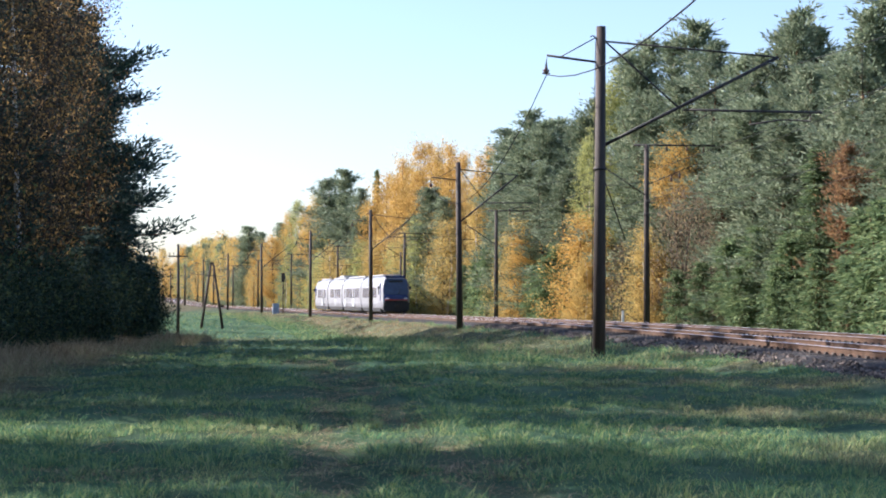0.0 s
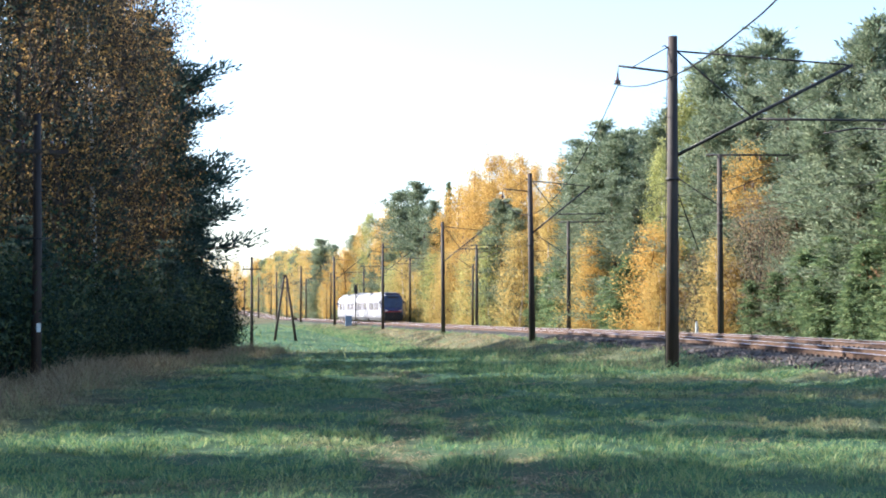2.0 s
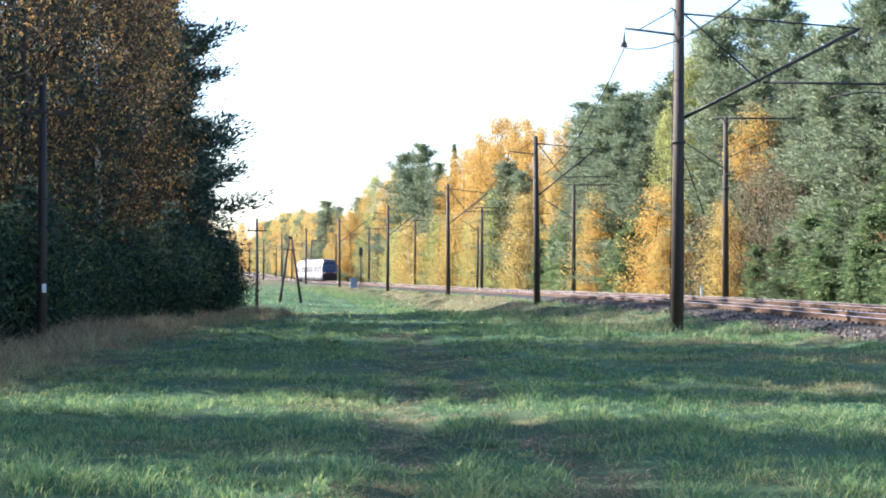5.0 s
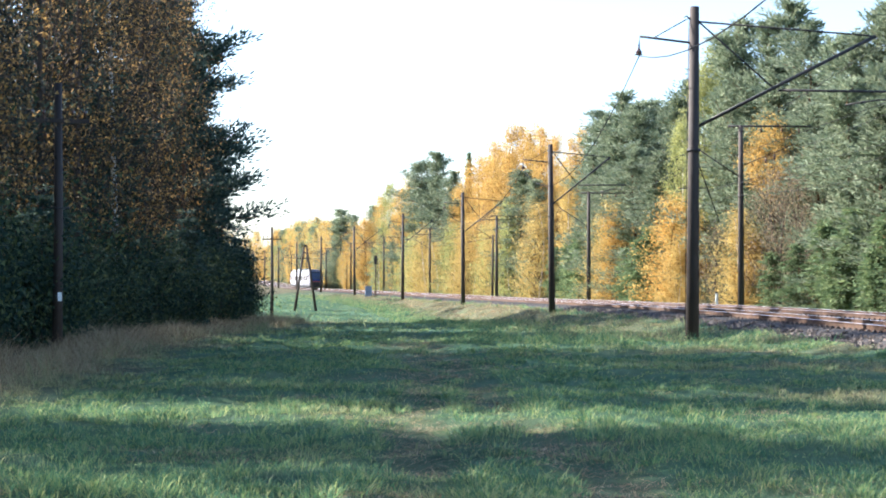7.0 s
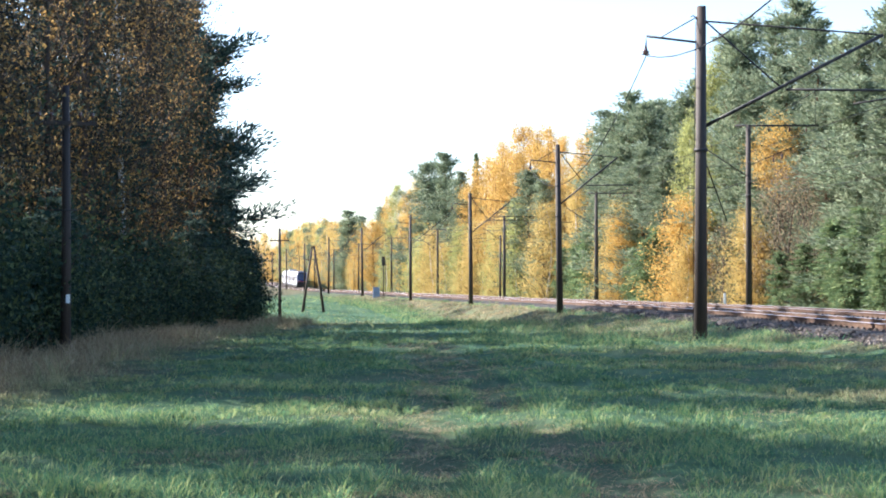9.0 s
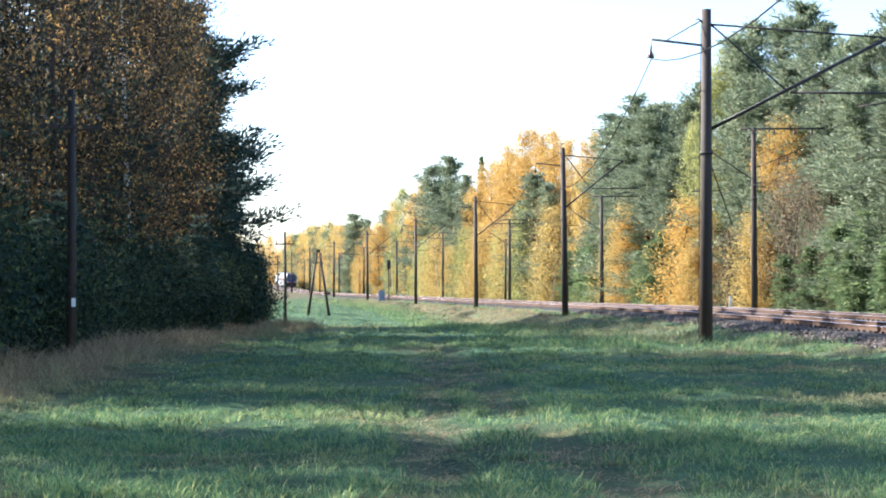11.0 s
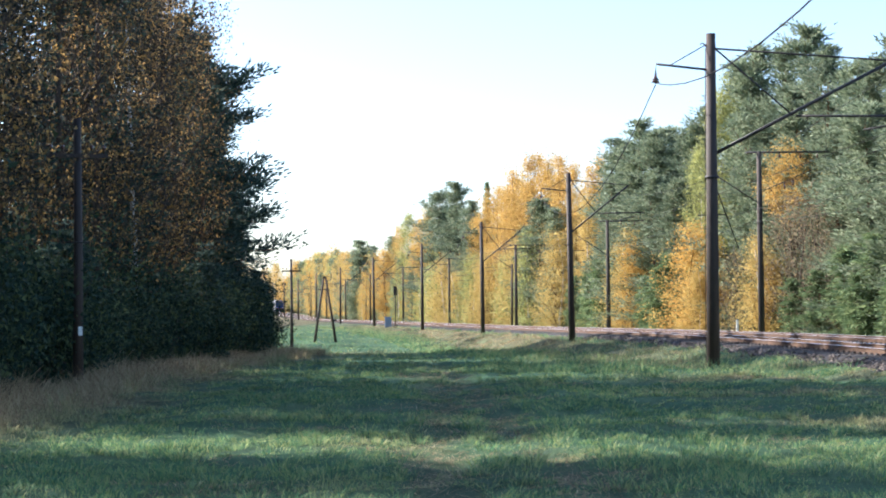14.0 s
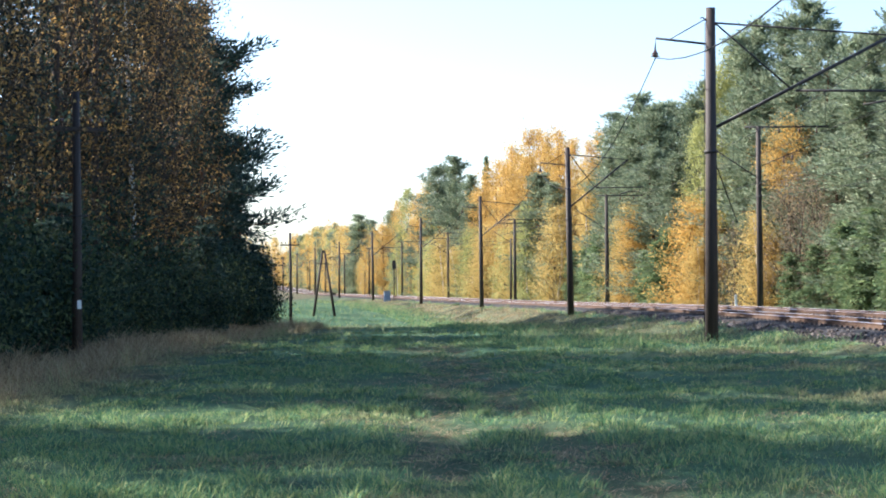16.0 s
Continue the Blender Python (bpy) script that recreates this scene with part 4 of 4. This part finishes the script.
EDGE_GOLD = [
    ("orange", 4.94, 18.0, 21.2, 3.6), ("orange", 4.68, 17.5, 21.8, 3.3), ("orange", 4.41, 17.0, 22.4, 3.3), ("orange", 4.33, 18.0, 22.5, 3.1), ("orange", 4.05, 17.0, 20.8, 2.7),
    ("orange", 3.99, 18.0, 19.3, 2.1), ("orange", 5.03, 17.0, 18.4, 2.6), ("orange", 5.09, 16.0, 16.4, 2.4), ("gold", 4.87, 21.0, 21.4, 3.5), ("gold", 4.48, 21.0, 20.0, 3.2),
    ("orange", 4.56, 15.5, 17.9, 2.8), ("full", 4.09, 14.8, 16.0, 3.9), ("full", 4.00, 15.5, 14.7, 2.6), ("full", 4.30, 15.0, 13.4, 2.6), ("bare", 4.47, 14.5, 12.4, 2.3),
    ("bare", 5.16, 14.5, 11.7, 2.7), ("orange", 3.69, 16.5, 18.1, 1.9), ("orange", 3.73, 18.0, 19.0, 1.8), ("gold", 3.60, 15.2, 14.7, 1.7), ("full", 5.09, 15.2, 15.0, 3.7),
]
EDGE_FAR = [
    ("full", 5.97, 17.0, 23.3, 5.7), ("full", 5.71, 18.0, 24.2, 4.6), ("full", 5.29, 17.0, 19.8, 3.3), ("spruce", 5.58, 22.0, 23.6, 2.1), ("orange", 6.31, 16.0, 19.6, 2.6),
    ("tall_lime", 6.85, 18.0, 22.5, 3.0), ("orange", 7.42, 20.0, 21.3, 2.6), ("orange", 7.00, 14.0, 14.9, 3.8), ("full", 8.10, 15.0, 19.7, 4.8), ("gold", 6.74, 21.0, 23.4, 2.8),
    ("full", 6.47, 23.0, 22.6, 4.6), ("full", 7.65, 20.0, 19.4, 3.9),
]
EDGE_LOW = [
    ("fire", 2.59, 13.6, 8.5, 3.4), ("fire", 2.54, 14.4, 7.4, 2.1), ("young", 2.16, 12.9, 6.3, 2.4), ("fire", 2.15, 13.6, 4.9, 1.7), ("bare", 2.38, 14.0, 6.4, 1.7),
    ("bare", 2.07, 14.2, 9.7, 2.2), ("bare", 2.02, 14.6, 8.9, 1.9), ("bare", 2.15, 14.4, 8.9, 2.0), ("bare", 1.94, 14.0, 6.4, 1.4), ("young", 2.54, 13.2, 5.3, 1.8),
    ("fire", 3.02, 13.2, 8.3, 2.4), ("young", 3.09, 13.8, 9.6, 3.1), ("young", 3.74, 13.2, 10.5, 3.6), ("ylime", 4.10, 13.4, 11.7, 2.9), ("young", 4.30, 13.8, 11.1, 3.6),
    ("ylime", 4.36, 13.0, 9.2, 2.5), ("young", 4.62, 13.6, 10.4, 3.8), ("young", 4.65, 12.8, 9.2, 3.2), ("ylime", 4.89, 13.2, 10.3, 3.4), ("young", 5.11, 13.0, 8.1, 3.5),
    ("young", 5.39, 13.4, 10.2, 4.7), ("ylime", 5.55, 13.0, 8.9, 2.8),
]
EDGE_SAP = [
    ("sap", 3.34, 13.4, 7.2, 2.1), ("sap", 3.41, 13.0, 6.1, 1.7), ("sap", 2.80, 13.0, 5.6, 1.9), ("sap", 2.79, 13.8, 6.9, 1.9), ("sap", 2.91, 13.2, 5.2, 1.5),
    ("sap", 1.85, 13.6, 5.6, 1.9), ("sap", 1.76, 13.8, 6.0, 2.0), ("sap", 1.64, 13.6, 5.5, 1.9), ("sap", 1.55, 13.4, 4.4, 1.6), ("sap", 1.43, 13.4, 5.9, 1.8),
    ("sap", 1.40, 13.6, 6.3, 1.8), ("sap", 1.45, 13.0, 3.8, 1.3), ("sap", 1.92, 13.0, 4.1, 1.5), ("sap", 1.64, 12.9, 3.6, 1.3), ("sap", 1.77, 13.0, 3.7, 1.2),
    ("sap", 1.35, 13.5, 6.6, 1.9), ("sap", 3.56, 13.2, 5.9, 1.6), ("sap", 2.02, 13.0, 3.8, 1.4),
]


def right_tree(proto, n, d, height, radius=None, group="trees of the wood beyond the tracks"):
    p = on_line(STEP * n, d)
    s = height / proto["height"]
    wide = radius / proto["girth"] if radius else s * rnd.uniform(0.9, 1.15)
    plant(proto, p.x, p.y, (wide, s), rnd.uniform(0, 360), group)


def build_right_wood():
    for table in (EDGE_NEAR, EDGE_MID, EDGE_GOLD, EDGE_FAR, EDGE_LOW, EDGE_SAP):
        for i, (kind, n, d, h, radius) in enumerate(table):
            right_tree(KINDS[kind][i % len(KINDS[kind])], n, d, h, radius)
    right_tree(P_TOP, 2.2, 15.6, 12.5)
    # deeper rows
    for d0, gap, part_of in ((21.5, 2.9, 0.8), (26.0, 3.4, 0.84), (32.0, 4.2, 0.86)):
        y = 40.0
        while y < 300:
            n = y / STEP
            skyline = float(np.interp(n, [1.4, 1.9, 2.5, 3.1, 3.6, 4.4, 5.0, 5.8, 6.8], [13.5, 16.0, 19.5, 18.0, 17.0, 19.5, 17.0, 20.5, 17.5]))
            golden = 3.9 < n < 5.2 and rnd.random() < 0.4
            right_tree(rnd.choice(P_ORANGE + P_GOLD if golden else B_PINE), n, d0 + rnd.uniform(-1.2, 1.2), skyline * part_of * rnd.uniform(0.88, 1.06))
            y += gap * rnd.uniform(0.75, 1.3)
    for k in range(18):
        p = on_line(STEP * (1.1 + k * 0.17 + rnd.uniform(-0.05, 0.05)), 14.6 + rnd.uniform(-0.8, 0.8))
        s = rnd.uniform(0.6, 1.1)
        plant(rnd.choice(P_SHRUB + P_BUSH), p.x, p.y, (s, s), rnd.uniform(0, 360), "shrubs of the wood beyond the tracks")
    # the wood in the distance, mixed
    for d0, gap, part_of in ((14.5, 5.0, 0.62), (19.0, 4.6, 0.88), (25.0, 5.5, 1.0)):
        y = 262.0
        while y < 640:
            n = y / STEP
            skyline = float(np.interp(n, [5.4, 7.3, 8.6, 10.5, 13.5], [16.0, 16.5, 18.6, 20.8, 23.0]))
            u = rnd.random()
            kind = rnd.choice(F_PINE) if u < 0.36 else rnd.choice(F_GOLD) if u < 0.52 else rnd.choice(F_LIME) if u < 0.66 else rnd.choice(F_ORANGE)
            right_tree(kind, n, d0 + rnd.uniform(-1.6, 1.6), skyline * part_of * rnd.uniform(0.84, 1.06), group="trees of the far wood")
            y += gap * rnd.uniform(0.75, 1.3)
    # where the line bends out of sight the wood closes the view
    for k in range(60):
        x, y = -150 + k * 2.2 + rnd.uniform(-2, 2), 640 + rnd.uniform(-12, 45) + 0.2 * k
        s = rnd.uniform(1.0, 1.35)
        plant(rnd.choice(F_PINE + F_GOLD + F_ORANGE), x, y, (s, s), rnd.uniform(0, 360), "trees of the far wood")


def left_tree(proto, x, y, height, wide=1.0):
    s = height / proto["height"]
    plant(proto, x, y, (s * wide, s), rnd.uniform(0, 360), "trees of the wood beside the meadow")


def lit_path(x, y):
    """Whether a tree would stand in one of the gaps through which the sun reaches the meadow."""
    a = radians(SUN_AZ)
    for sx, sy in ((-5.7, 22.5), (2.1, 25.0), (-3.0, 38.0), (2.9, 48.0)):
        along = (x - sx) * math.sin(a) + (y - sy) * math.cos(a)
        across = (x - sx) * math.cos(a) - (y - sy) * math.sin(a)
        if along > 4 and abs(across) < 0.8:
            return True
    return False


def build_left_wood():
    # beside the camera, mostly out of view: trees added to shade the meadow
    for kind, x, y, h in ((P_LBIRCH[2], -14.5, 12.0, 15.5), (P_LBIRCH[1], -15.5, 17.3, 16), (P_LBIRCH[0], -12.5, 15, 17), (P_SHADED[1], -13.4, 19.5, 18), (P_SHADED[2], -15.5, 20, 16), (P_LBIRCH[1], -13.6, 31.5, 18), (P_SHADED[2], -20.5, 36, 18), (P_SHADED[1], -17.0, 38.5, 17), (P_SHADED[0], -22.0, 43, 18)):
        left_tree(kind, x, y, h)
    for kind, x, y, h in ((P_SHADED[0], -20.0, 92, 18.5), (P_SHADED[2], -21.5, 97, 18.5), (P_SHADED[1], -19.5, 86, 18.5), (P_SHADED[1], -22.5, 103, 18), (P_SHADED[2], -20.5, 80, 19)):
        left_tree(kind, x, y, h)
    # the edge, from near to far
    for kind, x, y, h in ((P_SHADED[0], -13.4, 31.2, 18), (P_LBIRCH[0], -13.2, 39, 18), (P_LBIRCH[1], -14.4, 43, 19), (P_SHADED[1], -16.6, 41, 17), (P_LBIRCH[2], -13.9, 50, 17.5), (P_LBIRCH[0], -14.6, 56, 18.5),
                          (P_LBIRCH[1], -15.0, 63, 18), (P_SHADED[2], -16.2, 60, 17), (P_LBIRCH[2], -15.4, 70, 18.5), (P_EDGE[0], -16.6, 76.5, 15.0), (P_EDGE[1], -18.3, 84, 14.0), (P_SHADED[0], -17.6, 81, 15),
                          (P_LBIRCH[0], -16.0, 74, 18.5), (P_SHADED[0], -18.4, 88, 15.5), (P_SHADED[0], -17.4, 90, 11.0), (P_SHADED[0], -19.6, 93, 12.5),
                          (P_YOUNG_SHADED, -16.0, 87, 4.6), (P_YOUNG_SHADED, -15.2, 82, 4.0), (P_YOUNG_SHADED, -16.6, 91, 5.2), (P_SHADED[0], -14.9, 36.5, 9), (P_YOUNG_SHADED, -13.6, 45, 4.4), (P_SHADED[0], -15.9, 53, 8.5), (P_YOUNG_SHADED, -14.2, 66, 5.0)):
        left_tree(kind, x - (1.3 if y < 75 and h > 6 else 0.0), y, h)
    # behind the edge
    for k in range(24):
        y = 22 + (k % 12) * 7.0 + rnd.uniform(-1.5, 1.5)
        x = float(wood_x(min(y, 96))) - (6.0 if k < 12 else 11.5) + rnd.uniform(-1.8, 1.8)
        kind = rnd.choice(P_SHADED + P_LBIRCH[:2])
        if not lit_path(x, y):
            left_tree(kind, x, y, rnd.uniform(14, 18))
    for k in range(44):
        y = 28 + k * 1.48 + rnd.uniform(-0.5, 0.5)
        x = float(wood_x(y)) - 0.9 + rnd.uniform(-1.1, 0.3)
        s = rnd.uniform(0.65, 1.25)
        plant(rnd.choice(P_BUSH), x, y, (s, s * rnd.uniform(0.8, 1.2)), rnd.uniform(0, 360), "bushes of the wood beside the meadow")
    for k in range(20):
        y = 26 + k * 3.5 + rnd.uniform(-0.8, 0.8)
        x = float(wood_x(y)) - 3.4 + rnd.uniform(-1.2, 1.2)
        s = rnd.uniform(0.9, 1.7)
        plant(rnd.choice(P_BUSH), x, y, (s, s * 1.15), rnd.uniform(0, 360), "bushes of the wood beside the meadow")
    # the wood goes on in the distance, well back from the line: unseen, placed to streak the bank with shadow
    for k in range(42):
        y = 128 + k * 6.6
        x = float(edge_x(y)) - 24 + rnd.uniform(-1.5, 1.5)
        left_tree(rnd.choice(F_PINE + F_GOLD), x, y, rnd.uniform(15.5, 20.5), 0.55)


build_right_wood()
build_left_wood()
for proto in bpy.data.objects:
    for key in ("height", "girth"):
        if key in proto:
            del proto[key]
build_railway()

# ---- train ----
SECTION = [(-1.30, 0.35), (-1.52, 0.75), (-1.60, 1.3), (-1.60, 2.6), (-1.52, 3.2), (-1.30, 3.72), (-0.95, 3.98), (-0.4, 4.08), (0.4, 4.08), (0.95, 3.98), (1.30, 3.72), (1.52, 3.2), (1.60, 2.6), (1.60, 1.3), (1.52, 0.75), (1.30, 0.35)]


def car_body(length, cab):
    """The shell of a car along its own y; a cab end (-1 or 1) is rounded off and raked."""
    bm = bmesh.new()
    stations = [(-length / 2, 1.0, 0.0), (length / 2, 1.0, 0.0)] if not cab else [(length / 2, 1.0, 0.0), (-length / 2 + 2.6, 1.0, 0.0), (-length / 2 + 1.3, 0.985, 0.08), (-length / 2 + 0.5, 0.95, 0.3), (-length / 2 + 0.08, 0.88, 0.6)]
    rings = []
    for y, s, rake in stations:
        ring = []
        for x, z in SECTION:
            ring.append(bm.verts.new((x * s, y + rake * max(0, z - 1.2) / 2.9 * 1.1, 0.35 + (z - 0.35) * (1 - (1 - s) * 0.35))))
        rings.append(ring)
    k = len(SECTION)
    for a, b in zip(rings, rings[1:]):
        for j in range(k):
            bm.faces.new((a[j], a[(j + 1) % k], b[(j + 1) % k], b[j])).smooth = True
    for cap in (bm.faces.new(rings[0]), bm.faces.new(rings[-1][::-1])):
        for e in cap.edges:
            e.smooth = False
    bmesh.ops.recalc_face_normals(bm, faces=bm.faces)
    return bm


def build_car(length, cab, panto, label):
    car = thing("train_car", Matrix(), label, "train", "cars of the train")
    part("body", car_body(length, cab), M_WHITE, car)
    part("skirt", box((0, 0.5 if cab else 0, 0.42), (2.9, length - (2.2 if cab else 0.6), 0.5), 0.08), M_BLACK, car, "dark skirt under the floor")
    part("roof_fairing", box((0, 0.8 if cab else 0, 4.12), (2.0, length - (4.0 if cab else 1.6), 0.2), 0.08), M_ROOF, car, "light grey roof fairing")
    part("bellows", box((0, length / 2 + 0.1, 2.2), (2.7, 0.5, 3.3), 0.05), M_BLACK, car, "black gangway bellows")
    lo, hi = (-length / 2 + (3.4 if cab else 1.0)), length / 2 - 0.9
    for s in (-1, 1):
        y = lo
        i = 0
        while y + 1.3 < hi:
            if i % 4 == 2:
                door = part("door", box((s * 1.605, y + 0.7, 1.75), (0.03, 1.3, 2.15), 0.01), M_ROOF, car, "grey sliding door")
                part("door_window", box((s * 1.622, y + 0.7, 2.2), (0.02, 0.85, 1.2), 0.005), M_SIDEGLASS, door)
                y += 1.75
            else:
                part("window", box((s * 1.603, y + 0.75, 2.25), (0.03, 1.45, 1.05), 0.01), M_SIDEGLASS, car)
                y += 1.62
            i += 1
        part("stripe", box((s * 1.6, 0.6 if cab else 0, 1.12), (0.03, length - (3.4 if cab else 0.4), 0.1), 0.005), M_ROOF, car, "light grey stripe")
    for yb in ((-length / 2 + 3.6, length / 2 - 0.4) if cab else (-length / 2 + 0.4, length / 2 - 0.4)):
        bg = part("bogie", box((0, yb, 0.48), (2.3, 2.9, 0.35), 0.06), M_BLACK, car)
        for sx in (-0.78, 0.78):
            for sy in (-1.1, 1.1):
                w = part("wheel", lathe([(0.40, -0.07), (0.44, -0.06), (0.43, 0.07), (0.38, 0.075)], 20), M_STEEL, bg)
                w.matrix_basis = pose(sx, yb + sy, 0.44, 0, 90, 0)
    if cab:
        e = -length / 2
        bm = bmesh.new()
        pts = [(-1.30, e + 0.38, 2.0), (1.30, e + 0.38, 2.0), (1.33, e + 0.62, 3.0), (1.14, e + 0.86, 3.72), (-1.14, e + 0.86, 3.72), (-1.33, e + 0.62, 3.0)]
        front = [bm.verts.new((x, y - 0.34, z)) for x, y, z in pts]
        back = [bm.verts.new((x * 1.06, y + 0.55, z)) for x, y, z in pts]
        bm.faces.new(front)
        bm.faces.new(back[::-1])
        for j in range(6):
            bm.faces.new((front[j], back[j], back[(j + 1) % 6], front[(j + 1) % 6]))
        bmesh.ops.recalc_face_normals(bm, faces=bm.faces)
        bmesh.ops.bevel(bm, geom=list(bm.edges), offset=0.07, segments=2, affect="EDGES", clamp_overlap=True)
        screen = part("windscreen", bm, M_GLASS, car, "large dark raked windscreen")
        part("destination_display", box((0, e + 0.42, 3.45), (1.5, 0.05, 0.2), 0.02, Matrix.Translation((0, -0.06, 0))), M_BLACK, screen)
        part("wiper", tube([(0.15, e + 0.0, 2.02), (0.5, e + 0.12, 2.75)], 0.02), M_BLACK, screen)
        part("front_roof", box((0, e + 1.35, 3.93), (2.2, 1.5, 0.22), 0.09), M_NAVY, car, "dark blue roof edge over the windscreen")
        part("front_mask", box((0, e + 0.24, 1.74), (2.5, 0.56, 0.56), 0.12), M_NAVY, car, "dark blue front mask")
        part("red_band", box((0, e + 0.1, 1.46), (2.44, 0.42, 0.1), 0.04), M_RED, car, "red band across the front")
        part("bumper", box((0, e + 0.42, 0.78), (2.78, 1.1, 1.16), 0.16), M_BLACK, car, "black bumper")
        part("coupler", box((0, e - 0.2, 0.85), (0.4, 0.5, 0.36), 0.06), M_STEEL, car)
        for s in (-1, 1):
            part("headlight", box((s * 0.98, e - 0.04, 1.62), (0.36, 0.1, 0.16), 0.03), M_PLATE, car)
            part("mirror", box((s * 1.72, e + 1.2, 2.75), (0.18, 0.08, 0.4), 0.03), M_BLACK, car)
            part("cab_window", box((s * 1.585, e + 1.95, 2.45), (0.05, 0.75, 0.85), 0.02), M_GLASS, car)
            part("cab_stripe", box((s * 1.56, e + 1.1, 2.3), (0.06, 0.26, 1.9), 0.02), M_NAVY, car, "blue stripe behind the windscreen")
    if panto:
        p = part("pantograph_base", box((0, 2.2, 4.3), (1.4, 2.2, 0.12), 0.02), M_STEEL, car)
        for s in (-0.5, 0.5):
            part("arm", tube([(s, 1.4, 4.35), (s * 0.8, 3.3, 4.95), (s * 0.5, 1.9, 5.75)], 0.035), M_STEEL, p)
        part("pan_head", tube([(-0.9, 1.9, 5.72), (-0.6, 1.9, 5.8), (0.6, 1.9, 5.8), (0.9, 1.9, 5.72)], 0.04), M_STEEL, p)
        part("equipment_box", box((0, -1.6, 4.3), (1.9, 3.0, 0.35), 0.06), M_ROOF, car, "grey roof equipment box")
    return car


CARS = [(14.2, -1, False), (13.6, 0, False), (11.0, 0, True), (11.4, 1, False)]
LABELS = ["rear cab car of a white electric train, dark front", "white middle car of an electric train", "white middle car of an electric train with a pantograph", "leading cab car of a white electric train"]
# line distance of the train's rear end at the given times, as mast counts
TAIL = [(float(t), 3.71 + 0.58 * t) for t in range(17)]


def car_pose(y, flip):
    p = on_line(y, FAR)
    return pose(p.x, p.y, p.z, 0, 0, heading(y) + (180 if flip else 0))


def motions():
    offset = 0.0
    for (length, cab, panto), label in zip(CARS, LABELS):
        car = build_car(length, cab, panto, label)
        mid = offset + length / 2
        rows = [(t, car_pose(n * STEP + mid * 0.985, cab > 0)) for t, n in TAIL]
        walk(car, rows)
        offset += length + 0.25


motions()
